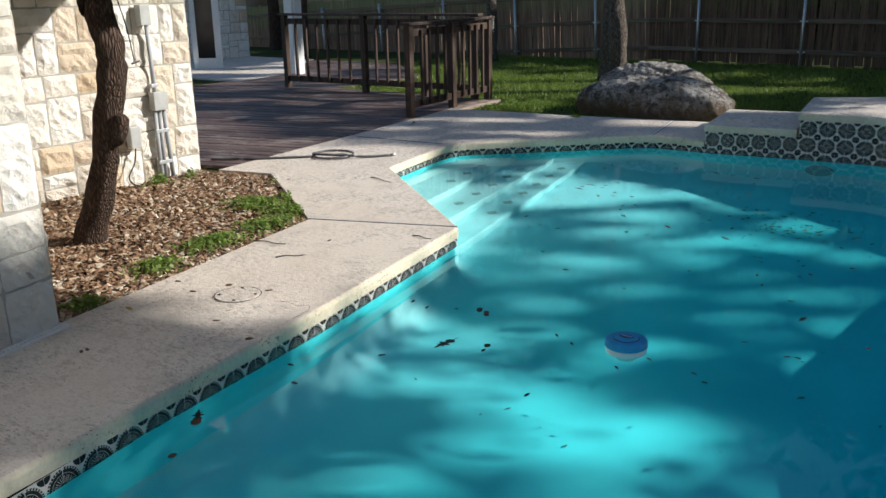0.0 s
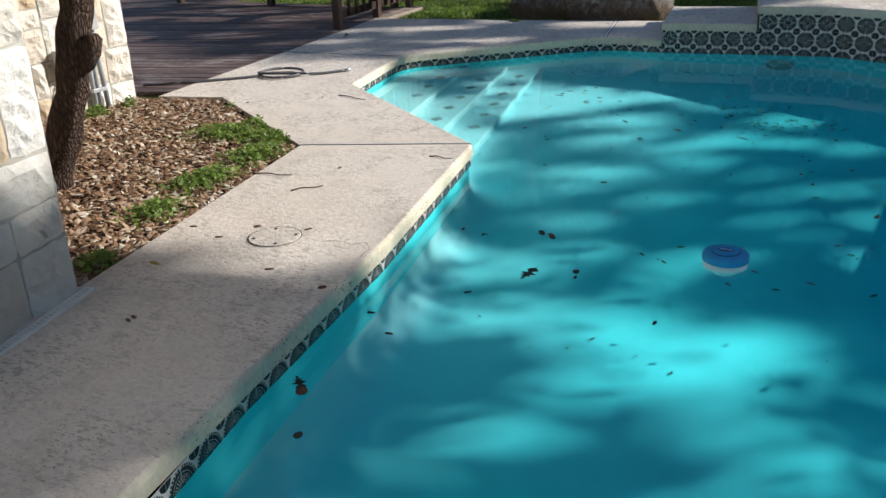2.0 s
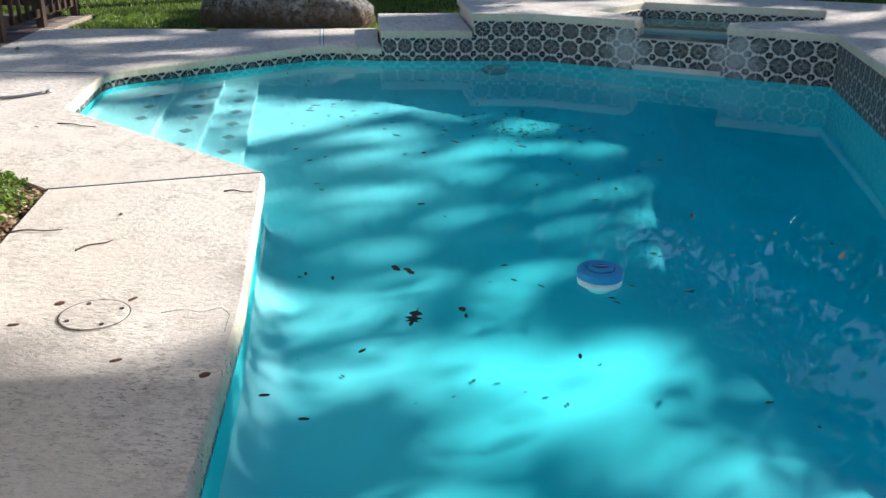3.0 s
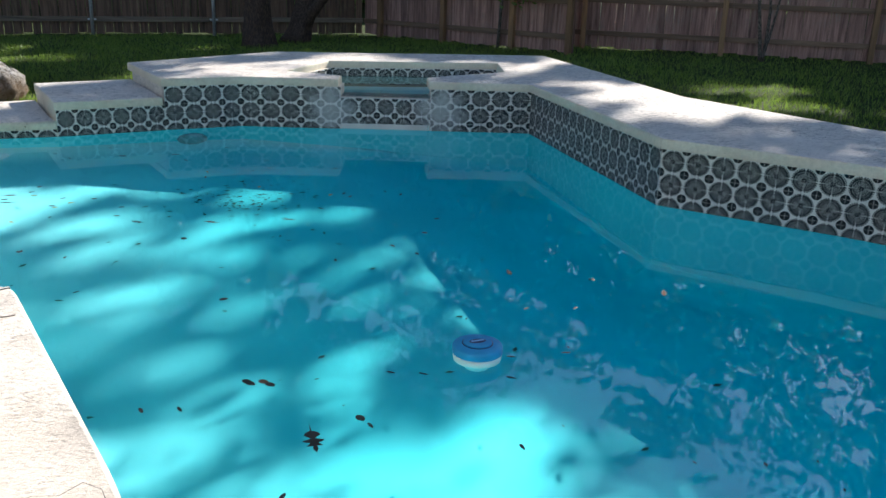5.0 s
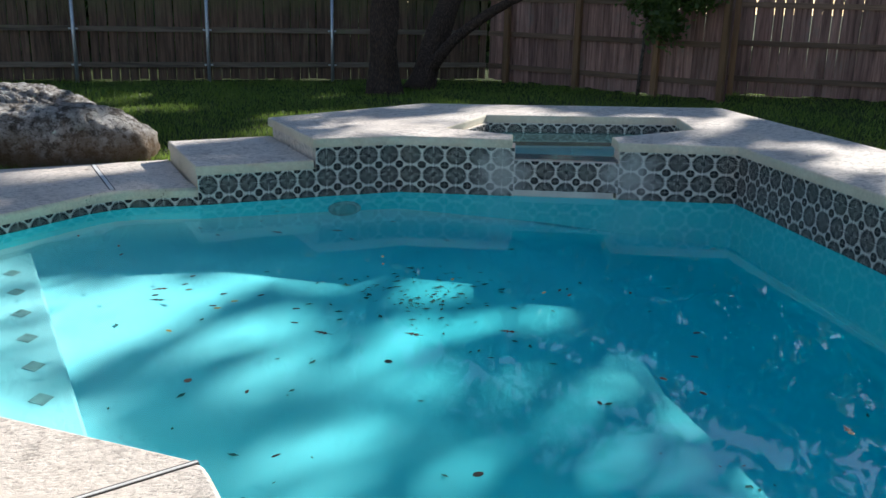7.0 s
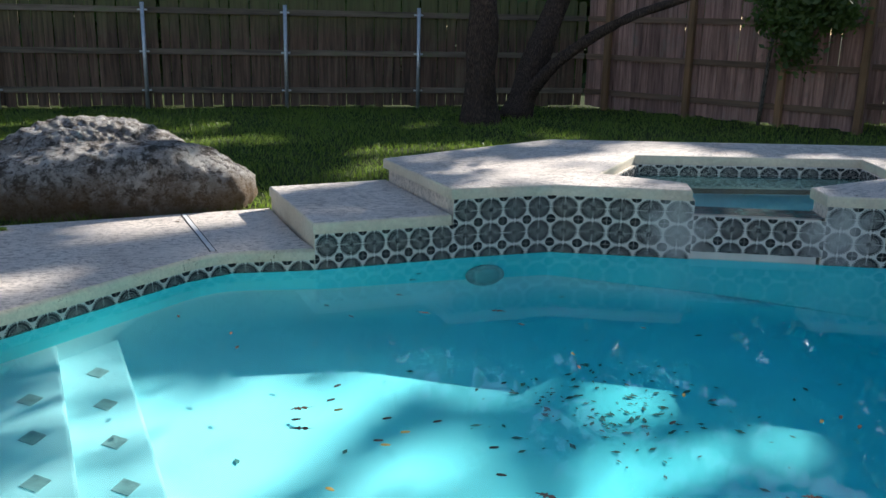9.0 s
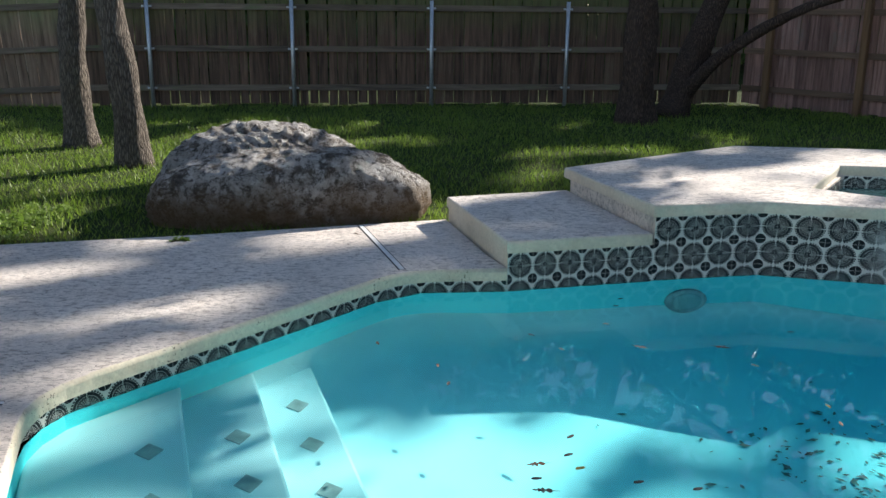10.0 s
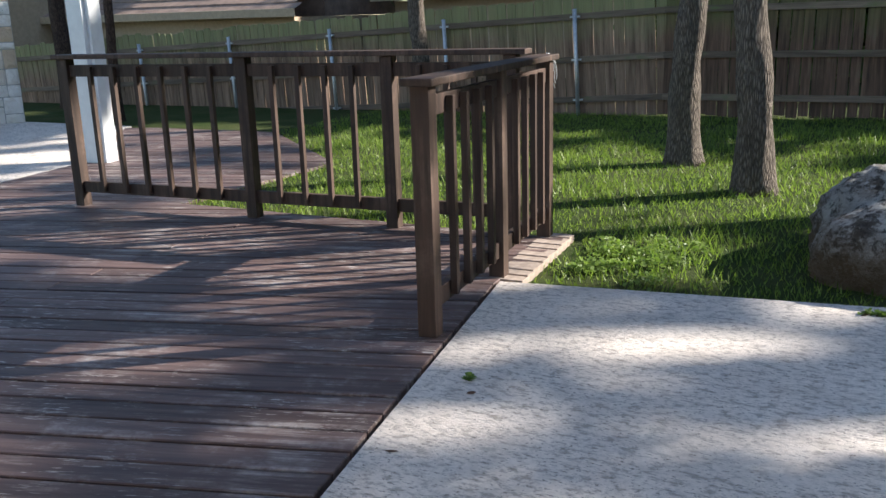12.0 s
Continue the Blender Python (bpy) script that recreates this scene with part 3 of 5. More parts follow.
spw = [(2.745, 5.575), (2.125, 4.80), (2.575, 4.392), (2.47, 4.135), (3.27, 3.860), (3.345, 4.122), (4.27, 4.48), (4.525, 5.195)]
w = raw("spa_water", [(x, y, 0.172) for x, y in spw], [tuple(range(8))], M["water"], kind="structure", label="still clear spa water at the lip")
w.visible_shadow = False

# joints in the pavement
for a, b, wd in ((J, (-0.84, 5.27), 0.028), ((-2.16, 2.55), (-3.45, 2.42), 0.022), ((0.0, 0.0), (-1.05, -0.44), 0.012)):
    u = (Vector(b) - Vector(a)).normalized()
    nn = Vector((-u.y, u.x))
    for lab, mat, d0, d1, h in (("pale expansion strip", "joint", -wd / 2, wd / 2, 0.004), ("dark gap", "gap", -wd / 2 - 0.007, -wd / 2, 0.003), ("dark gap", "gap", wd / 2, wd / 2 + 0.007, 0.003)):
        a0, b0 = Vector(a) + u * 0.02, Vector(b)
        part("joint", prism([tuple(a0 + nn * d0), tuple(b0 + nn * d0), tuple(b0 + nn * d1), tuple(a0 + nn * d1)][::-1], -0.01, h), M[mat], kind="structure", label=lab + " in the pavement")

# mulch bed
bed = [MT, (-3.10, 0.34), (-3.31, 0.28), (-3.29, -3.1), (-0.7, -3.1), (-0.60, -2.66), MU, MR]
part("mulch_bed", prism(bed[::-1], -0.3, -0.035), M["mulch"], kind="structure", label="garden bed of bark mulch and pale chips")


# ---- house walls of rough limestone ----
def stone_mesh(rng, w, h, d):
    """A rough block: uneven outline, pillowed face; x along the wall, z up, out of the wall towards +y."""
    n = 5
    vs, fs = [], []
    nu, nv = max(4, int(w / 0.04)), max(4, int(h / 0.04))
    ox, oz = rng.uniform(-50, 50), rng.uniform(-50, 50)
    for j in range(nv + 1):
        for i in range(nu + 1):
            u, v = i / nu, j / nv
            ex = min(u, 1 - u, v * h / w, (1 - v) * h / w) * w
            bulge = min(1.0, (min(u, 1 - u) * w) / 0.012 + 0.1) * min(1.0, (min(v, 1 - v) * h) / 0.012 + 0.1)
            px = (u - 0.5) * w + 0.009 * noise.noise(Vector((u * 6 + ox, v * 6, 1.0)))
            pz = (v - 0.5) * h + 0.009 * noise.noise(Vector((u * 6 + ox, v * 6, 9.0)))
            cu, cv = abs(u - 0.5) * 2, abs(v - 0.5) * 2
            k = 1 - 0.03 * (cu * cv) ** 5
            py = d * (0.25 + 0.75 * bulge) + bulge * (0.024 * noise.noise(Vector((u * w * 11 + ox, v * h * 11 + oz, 0))) + 0.018 * noise.noise(Vector((u * w * 26 + ox, v * h * 26 + oz, 4))))
            vs.append((px * k, py, pz * k))
            if 0 < i <= nu and 0 < j <= nv:
                a = j * (nu + 1) + i
                fs.append((a, a - 1, a - nu - 2, a - nu - 1))
    m = len(vs)
    rim = [i for i in range(nu + 1)] + [j * (nu + 1) + nu for j in range(1, nv + 1)] + [nv * (nu + 1) + i for i in range(nu - 1, -1, -1)] + [j * (nu + 1) for j in range(nv - 1, 0, -1)]
    for i in rim:
        vs.append((vs[i][0], -0.01, vs[i][2]))
    r = len(rim)
    for k in range(r):
        fs.append((rim[(k + 1) % r], m + (k + 1) % r, m + k, rim[k])[::-1])
    me = bpy.data.meshes.new("stone")
    me.from_pydata(vs, [], fs)
    me.materials.append(M["stone"])
    me.update()
    return me


def split(rng, x, z, w, h, out, big):
    if w * h > big * rng.uniform(0.6, 1.7) or w > 0.62 or h > 0.42:
        if w > h * 0.9 * rng.uniform(0.7, 1.5):
            c = w * rng.uniform(0.36, 0.64)
            split(rng, x, z, c, h, out, big), split(rng, x + c, z, w - c, h, out, big)
        else:
            c = h * rng.uniform(0.3, 0.7)
            split(rng, x, z, w, c, out, big), split(rng, x, z + c, w, h - c, out, big)
    else:
        out.append((x, z, w, h))


def stone_wall(name, a, b, z0, z1, seed, label, big=0.11, proud=0.024, gap=0.013):
    """A masonry wall from a to b, its face on its left-hand side."""
    A3, B3 = Vector((*a, 0)), Vector((*b, 0))
    u = (B3 - A3).normalized()
    nn = Vector((-u.y, u.x, 0))
    L = (B3 - A3).length
    m = Matrix(((u.x, nn.x, 0, a[0]), (u.y, nn.y, 0, a[1]), (0, 0, 1, 0), (0, 0, 0, 1)))
    wall = tagged(new(name), label, kind="structure")
    wall.matrix_basis = m
    bm = bmesh.new()
    box(bm, 0, -0.35, z0, L, 0.002, z1)
    part("mortar", bm, M["mortar"], wall)
    rng = random.Random(seed)
    cells = []
    z = z0
    while z < z1 - 0.1:
        hh = min(rng.uniform(0.42, 0.62), z1 - z)
        split(rng, 0, z, L, hh, cells, big)
        z += hh
    for x, z, w, h in cells:
        ww, hh = w - gap, h - gap
        if ww < 0.04 or hh < 0.03:
            continue
        ob = new("stone", stone_mesh(rng, ww, hh, proud * rng.uniform(0.6, 1.3)))
        ob.parent = wall
        ob.location = (x + w / 2, 0, z + h / 2)
        ob.rotation_euler = (0, radians(rng.uniform(-1.6, 1.6)), 0)
    return wall


stone_wall("wall_near", (-0.56, -2.64), (0.36, -6.1), -0.05, 2.7, 3, "rough cream limestone wall with wide grey mortar joints", big=0.15)
stone_wall("wall_near_end", (-1.5, -2.73), (-0.56, -2.64), -0.05, 2.7, 5, "end face of a rough cream limestone wall")
stone_wall("wall_bed", (-3.345, 0.32), (-3.30, -3.2), -0.05, 2.7, 8, "rough cream limestone wall behind the planted bed", big=0.085)
stone_wall("wall_bed_end", (-4.3, 0.32), (-3.345, 0.32), -0.05, 2.7, 9, "end face of a rough cream limestone wall")
part("wall_recess", boxbm(-3.3, -3.4, -0.1, -1.45, -3.1, 2.7), M["stone"], kind="structure", label="plain limestone wall in the recess")
part("house_wall", boxbm(-9.5, -3.0, -0.05, -4.35, -2.7, 2.7), M["stone"], kind="structure", label="plain limestone house wall under the porch")
part("house_roof", boxbm(-9.8, -9.0, 2.7, 0.6, 0.5, 2.85), M["siding"], kind="structure", label="plain eaves over the stone walls")

# ---- timber deck ----


def board_floor(region, label, joist, top=-0.002):
    deck = tagged(new("deck"), label, kind="structure")
    bw, gap = 0.138, 0.013
    ang = radians(17.5)
    bu, bn = Vector((math.cos(ang), math.sin(ang))), Vector((-math.sin(ang), math.cos(ang)))
    n = len(region)
    for i in range(-60, 90):
        off = i * (bw + gap)
        ends = []
        for side in (-bw / 2, bw / 2):
            hits = []
            for k in range(n):
                p, q = Vector(region[k]), Vector(region[(k + 1) % n])
                a, b = p.dot(bn) - off - side, q.dot(bn) - off - side
                if (a > 0) != (b > 0):
                    hits.append((p + (q - p) * (a / (a - b))).dot(bu))
            ends.append(sorted(hits))
        if len(ends[0]) != len(ends[1]):
            continue
        for s0, s1, t0, t1 in zip(ends[0][::2], ends[0][1::2], ends[1][::2], ends[1][1::2]):
            if min(s1 - s0, t1 - t0) < 0.1:
                continue
            cuts = [(s0, t0)]
            while min(s1, t1) - max(cuts[-1]) > 4.4:
                c = max(cuts[-1]) + (2.4 if i % 2 else 3.6)
                cuts.append((c, c))
            cuts.append((s1, t1))
            for (c0, d0), (c1, d1) in zip(cuts, cuts[1:]):
                ob = part("board", prism([(c0 + 0.002, -bw / 2), (c1 - 0.002, -bw / 2), (d1 - 0.002, bw / 2), (d0 + 0.002, bw / 2)], -0.035, 0.0, 0.004, seg=1), M["decking"], deck)
                ob.matrix_basis = Matrix.Translation((bn.x * off, bn.y * off, top + 0.0015 * math.sin(i * 2.3))) @ Matrix.Rotation(ang, 4, "Z")
    part("joist", boxbm(*joist), M["gap"], deck)


board_floor([(-3.805, 5.83), (-9.6, 5.83), (-9.6, -2.6), (-3.40, -2.6), (-3.40, 0.40), (-3.125, 0.36), (-3.445, 2.48), (-3.855, 4.78)],
            "dark brown stained timber decking, worn pale in places", (-9.4, -2.6, -0.2, -3.95, 5.75, -0.045))
FAR_DECK = [(-9.6, 5.84), (-7.15, 5.84), (-7.15, 8.08), (-9.4, 10.0), (-12.0, 9.9), (-9.85, 7.16)]
board_floor(FAR_DECK, "low brown timber decking beyond the railing, dappled with sun", (-9.3, 6.0, -0.2, -7.4, 8.0, -0.07), -0.018)
part("patio", prism([(-16, 5.84), (-9.61, 5.84), (-9.86, 7.16), (-12.01, 9.91), (-12.01, 10.0), (-16, 10.0)], -0.12, -0.02), M["deck"], kind="structure", label="grey concrete patio beyond the timber deck")
# ---- railing ----


def railing_section(a, b, stops, bals, RTOP=1.13):
    """Posts, rails and balusters from a to b; stops: where its posts stand; bals: balusters in each bay."""
    A3, B3 = Vector(a), Vector(b)
    u = (B3 - A3).normalized()
    L = (B3 - A3).length
    ang = math.degrees(math.atan2(u.y, u.x))
    t = thing("railing", pose(a[0], a[1], 0, 0, 0, ang), "dark brown stained timber railing with square balusters and flat cap", "railing", "deck railings")
    for x in stops:
        part("post", boxbm(x - 0.044, -0.044, -0.02, x + 0.044, 0.044, RTOP, bevel=0.004), M["rail"], t)
    for s0, s1, n_bal in zip(stops, stops[1:], bals):
        x0, x1 = s0 + 0.046, s1 - 0.046
        part("bottom_rail", boxbm(x0, -0.02, 0.11, x1, 0.02, 0.20, bevel=0.003), M["rail"], t)
        part("top_rail", boxbm(x0, -0.02, RTOP - 0.135, x1, 0.02, RTOP - 0.045, bevel=0.003), M["rail"], t)
        for j in range(n_bal):
            x = x0 + (x1 - x0) * (j + 1) / (n_bal + 1)
            part("baluster", boxbm(x - 0.018, -0.018 - 0.038, 0.13, x + 0.018, 0.018 - 0.039, RTOP - 0.06, bevel=0.002), M["rail"], t)
    part("cap", boxbm(-0.08, -0.075, RTOP + 0.001, L + 0.06, 0.075, RTOP + 0.036, bevel=0.006), M["rail"], t)
    return t


railing_section((-3.79, 3.90), (-3.98, 5.86), (0.0, 1.0, 1.96), (4, 4))
railing_section((-7.87, 5.50), (-4.13, 5.80), (0.0, 1.67, 2.83, 3.70), (6, 4, 3), 1.17)

# brick edge past the deck
st_ = thing("string", (-4.0, 5.93, 1.15), "frayed pale string hanging from the corner of the railing", "string")
for k in range(3):
    bm = bmesh.new()
    ln = spline([(0, 0, 0.02), (0.03, 0.01 + 0.01 * k, 0.0), (0.045 + 0.01 * k, 0.01, -0.07), (0.04 + 0.015 * k, 0.0, -0.14), (0.06, 0.01 * k, -0.2 + 0.03 * k)], 4)
    tube(bm, ln, [0.003] * len(ln), 5)
    part("strand", bm, M["joint"], st_)
b = thing("brick_edging", (-3.9, 5.3, 0), "row of worn tan bricks along the end of the deck", "brick edging")
for k in range(11):
    part("brick", boxbm(0.0, -0.045, -0.1, 0.2, 0.045, 0.0 + 0.004 * (k % 3), bevel=0.005), M["brick"], b).location = (-0.02 - 0.008 * k, -0.42 + k * 0.1, -0.002)
for k in range(6):
    part("brick", boxbm(0.0, -0.045, -0.2, 0.2, 0.045, -0.055, bevel=0.005), M["brick"], b).location = (0.19 - 0.008 * k, -0.02 + k * 0.1, 0)


# ---- boulder ----
def boulder():
    bm = bmesh.new()
    bmesh.ops.create_icosphere(bm, subdivisions=6, radius=1.0)
    D = np.array([v.co[:] for v in bm.verts])
    D /= np.linalg.norm(D, axis=1)[:, None]
    start = np.array((-0.05, 0.0, 0.2))

    def inside_rock(P):
        x, y, z = P[:, 0], P[:, 1], P[:, 2]
        tilt = np.where(x > 0, 1 - 0.22 * np.clip(x, 0, 1) ** 1.6, 1.0)
        f = np.abs(x / 0.99) ** 3.4 + np.abs((y + 0.22 + 0.12 * z) / 0.44) ** 3.0 + np.abs((z - 0.12) / (0.37 * tilt + 0.03 * np.sin(3.1 * x + 0.6))) ** 2.8
        g = np.abs((x + 0.17) / 0.86) ** 2.4 + np.abs((y - 0.22) / 0.55) ** 2.4 + np.abs((z - 0.1) / (0.53 - 0.12 * np.clip(x, 0, 1))) ** 2.2
        return (f < 1) | (g < 1)

    def crease(q):
        x, y, z = q
        front = y + 0.22 + 0.12 * z + 0.44 * max(0.0, 1 - abs(x / 0.99) ** 3.4) * -0.75
        return max(0.0, 1 - abs(front + 0.06 * math.sin(4 * x)) / 0.11) * (z > 0.28)
    lo, hi = np.zeros(len(D)), np.full(len(D), 2.0)
    for _ in range(18):
        mid = (lo + hi) / 2
        k = inside_rock(start + D * mid[:, None])
        lo, hi = np.where(k, mid, lo), np.where(k, hi, mid)
    for v, d, t in zip(bm.verts, D, lo):
        q = Vector(start + d * t)
        e = 0.07 * noise.noise(q * 2.3 + Vector((3, 1, 2))) + 0.02 * noise.noise(q * 5.2) - 0.02 * abs(noise.noise(q * 7.1 + Vector((1, 5, 2)))) + 0.028 * noise.noise(q * 13) + 0.022 * noise.noise(q * 27) + 0.012 * noise.noise(q * 60)
        e -= 0.07 * crease(q)
        q += Vector(d) * e
        v.co = (q.x, q.y, max(q.z, -0.12))
    for f in bm.faces:
        f.smooth = True
    ob = part("boulder", bm, M["boulder"], None)
    ob.matrix_basis = pose(-1.36, 6.02, LAWN, 0, 0, 4)
    tagged(ob, "large rough grey limestone boulder on the lawn beside the pavement", "boulder")


boulder()


# ---- fences ----
def fence(name, a, b, posts, pitch, mat, steel, label, height=1.72, seed=1, drop=0.0):
    rng = random.Random(seed)
    A3, B3 = Vector(a), Vector(b)
    u = (B3 - A3).normalized()
    L = (B3 - A3).length
    pitch = L / round(L / pitch)
    t = thing(name, pose(a[0], a[1], LAWN - drop, 0, -math.degrees(math.atan2(drop, L)), math.degrees(math.atan2(u.y, u.x))), label, "fence", "wooden fences")
    meshes = []
    for k in range(6):
        w, h = pitch - (rng.choice((0.004, 0.007, 0.010, 0.014, 0.020, 0.026)) if steel else rng.uniform(0.001, 0.005)), height + rng.uniform(-0.02, 0.02)
        bm = bmesh.new()
        c = 0.025
        pr = [(-w / 2, 0.03), (w / 2, 0.03), (w / 2, h - c), (w / 2 - c, h), (-w / 2 + c, h), (-w / 2, h - c)]
        f1 = [bm.verts.new((x, 0.045, z)) for x, z in pr]
        f2 = [bm.verts.new((x, 0.062, z)) for x, z in pr]
        bm.faces.new(f1)
        bm.faces.new(f2[::-1])
        for i in range(6):
            bm.faces.new((f1[i], f2[i], f2[(i + 1) % 6], f1[(i + 1) % 6])[::-1])
        bmesh.ops.recalc_face_normals(bm, faces=bm.faces[:])
        me = bpy.data.meshes.new("picket")
        bm.to_mesh(me)
        bm.free()
        me.materials.append(mat)
        meshes.append(me)
    for i in range(round(L / pitch)):
        ob = new("picket", meshes[rng.randrange(6)])
        ob.parent = t
        ob.location = ((i + 0.5) * pitch, rng.uniform(-0.004, 0.006), rng.uniform(-0.02, 0.02))
        ob.rotation_euler = (0, radians(rng.uniform(-0.5, 0.5)), 0)
    for x in posts:
        if steel:
            bm = bmesh.new()
            tube(bm, [(x, -0.03, -0.1), (x, -0.03, 1.56)], [0.03, 0.03], 10)
            part("fence_post", bm, M["steel"], t, "galvanised round steel post")
            for z in (0.28, 0.85, 1.45):
                part("bracket", boxbm(x - 0.07, -0.035, z - 0.014, x + 0.07, 0.002, z + 0.014, bevel=0.003), M["steel"], t)
        else:
            part("fence_post", boxbm(x - 0.045, -0.095, -0.1, x + 0.045, -0.002, height - 0.05, bevel=0.004), M["cedar_post"], t)
    pp = sorted(posts)
    ends = [0, *pp, L]
    for z in (0.28, 0.85, 1.45):
        for x0, x1 in zip(ends, ends[1:]):
            if x1 - x0 > 0.1:
                part("fence_rail", boxbm(x0 + 0.002, 0.003, z - 0.043, x1 - 0.002, 0.043, z + 0.043, bevel=0.003), M["rail_x"] if steel else M["cedar_x"], t)
    return t


M["rail_x"] = wood_mat("weathered rail", (0.25, 0.19, 0.14), (0.08, 0.06, 0.045), 0, 0.85, weather=(0.12, 0.16, 0.06))
M["cedar_post"] = wood_mat("amber cedar post", (0.32, 0.18, 0.09), (0.15, 0.085, 0.045), 2, 0.85)
M["cedar_x"] = wood_mat("cedar rail", (0.27, 0.17, 0.11), (0.12, 0.075, 0.05), 0, 0.85)
BACK = "weathered grey-brown picket fence on steel posts, mossy near the top"
# paler copy of the fence wood: this run's sunlight is put into its colour
M["picket_sunlit"] = wood_mat("sunlit fence wood", (0.36, 0.24, 0.165), (0.10, 0.062, 0.042), 2, 0.85, weather=(0.22, 0.17, 0.11), moss=(0.24, 0.27, 0.12))
fence("fence", (-21.8, 12.62), (-4.90, 13.03), [1.14 + 2.07 * k for k in range(8)], 0.147, M["picket_sunlit"], True, BACK, seed=3, drop=0.79)
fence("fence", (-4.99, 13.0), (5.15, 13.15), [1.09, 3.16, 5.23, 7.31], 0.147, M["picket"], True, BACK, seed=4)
fence("fence", (5.15, 13.12), (7.75, 9.45), [0.45, 1.9, 3.35, 4.45], 0.143, M["cedar"], False, "tall reddish cedar fence with square posts", height=1.82, seed=6)
fence("fence", (8.3, 10.7), (16.0, 5.1), [0.3, 2.7, 5.1, 7.5], 0.143, M["cedar"], False, "tall weathered cedar fence with dark stains", height=1.9, seed=9)


# ---- shade ----
def shade_wanted(gx, gy):
    """How dense the canopy is along the sun's way to each place on the ground, from 0 to 1."""
    nz = np.array([0.8 * noise.noise(Vector((a * 0.6 + 3.0, b * 1.1, 0.0))) + 0.75 * noise.noise(Vector((a * 1.7, b * 3.2, 5.0))) + 0.4 * noise.noise(Vector((a * 4.2, b * 6.5, 9.0))) for a, b in zip(gx, gy)])
    paving = (gx > -3.4) & (gx < 0.5) & (gy > 2.1) & (gy < 5.2)
    nz2 = np.array([2.0 * noise.noise(Vector((a * 2.3, b * 4.2, 2.0))) + 0.4 * noise.noise(Vector((a * 0.9, b * 1.1, 7.0))) for a, b in zip(gx, gy)])
    nz = np.where(paving, nz2, nz)
    bias = np.where(gx < -0.5, -0.34, -0.06)                             # lawn, darker towards the fence corner
    bias = np.where((gx < -3.1) & (gy > 0.3) & (gy < 6), -0.27, bias)     # timber deck
    bias = np.where((gx < -6.9) & (gy > 5), -0.5, bias)
    bias = np.where((gx < -12.3) & (gy > 5), 0.02, bias)                 # patio
    bias = np.where((gx > -7.5) & (gx < -1.2) & (gy > 4.4) & (gy < 9.5), -0.8, bias)  # open lawn by the two oaks
    bias = np.where(gy > 13.2, -0.7, bias)                             # ground beyond the fence
    bias = np.where((gx > -3.4) & (gx < 0.5) & (gy > 2.1) & (gy < 5.2), -0.44, bias)  # pavement by the boulder
    bias = np.where((gx > -3.4) & (gx < 0.0) & (gy > 4.9) & (gy < 6.8), -0.6, bias)  # boulder
    bias = np.where((gx > 0.0) & (gx < 7) & (gy > 3.2) & (gy < 6.8), -0.20, bias)    # raised deck
    bias = np.where((gx > 0.4) & (gx < 8) & (gy > -5) & (gy < 3.2), -0.55, bias)     # pool
    bias = np.where((gx > 0.3) & (gx < 4.4) & (gy > 0.7) & (gy < 5.0), -0.46, bias)     # bay of the pool
    bias = np.where((gx > 0.4) & (gx < 2.2) & (gy > -5) & (gy < -0.6), -0.2, bias)
    bias = np.where((gx > -1.9) & (gx < 3) & (gy > 1.6) & (gy < 2.6 + (gx + 2.1) * 1.05) & (gy < 4.1), -0.34, bias)
    bias = np.where((gx < 0.5) & (gy < 2.1) & (gy > -2.35), -1.1, bias)            # open pavement and bed
    bias = np.where((gx < -1.1) & (gy <= -2.35), -1.1, bias)                       # house walls
    bias = np.where((gx < -3.2) & (gy <= 0.6), -0.55, bias)
    bias = np.where((gx >= -1.1) & (gx < 1.0) & (gy <= -2.35), 0.35, bias)
    bias = np.where((gx > 6.9) & (gy < 9), 0.45, bias)                              # deep shade beyond the raised deck
    bias = np.where((gx > 6.8) & (gx < 9.0) & (gy > 3.0) & (gy < 6.0), -0.35, bias)  # but for a patch of sunlit grass
    # the pool floor: open over the bay and the middle, denser towards the deep side
    fx, fy = gx - 1.01, gy - 0.79
    over = (gx > 0.5) & (gx < 7.0) & (gy > -4.5) & (gy < 5.0) & ~((gx > 0.7) & (gy > 4.2)) & ~((gx > 3.9) & (gy > 0.9))
    low = np.array([0.9 * noise.noise(Vector((a * 0.75 + 2.0, b * 1.0, 3.0))) + 0.45 * noise.noise(Vector((a * 1.9, b * 2.6, 8.0))) for a, b in zip(gx, gy)])
    over |= (gx > -0.9) & (gx <= 0.5) & (gy > 2.0) & (gy < 3.9)
    want = 0.19 + 0.11 * low - 0.26 * np.exp(-((fx + 0.6) / 1.5) ** 2 - ((fy - 2.3) / 1.3) ** 2) - 0.17 * np.exp(-((fx - 1.4) / 1.0) ** 2 - ((fy + 1.4) / 1.5) ** 2) - 0.05 * np.clip((fx - 2.3) / 0.8, 0, 1)
    return np.where(over, np.clip(want, 0.02, 0.93), np.clip((nz + bias) * 4.5 + 0.5, 0, 1))


def thinned(P, seed):
    """The leaves of P that are kept, so that sun and shade fall as the garden has them."""
    k = P[:, 2] / sun_dir.z
    gx, gy = P[:, 0] - k * sun_dir.x, P[:, 1] - k * sun_dir.y
    want = shade_wanted(gx, gy)
    far = (gx < -22) | (gx > 12) | (gy < -9) | (gy > 16)
    return P[(np.random.RandomState(seed).uniform(0, 1, len(P)) < want) | far]


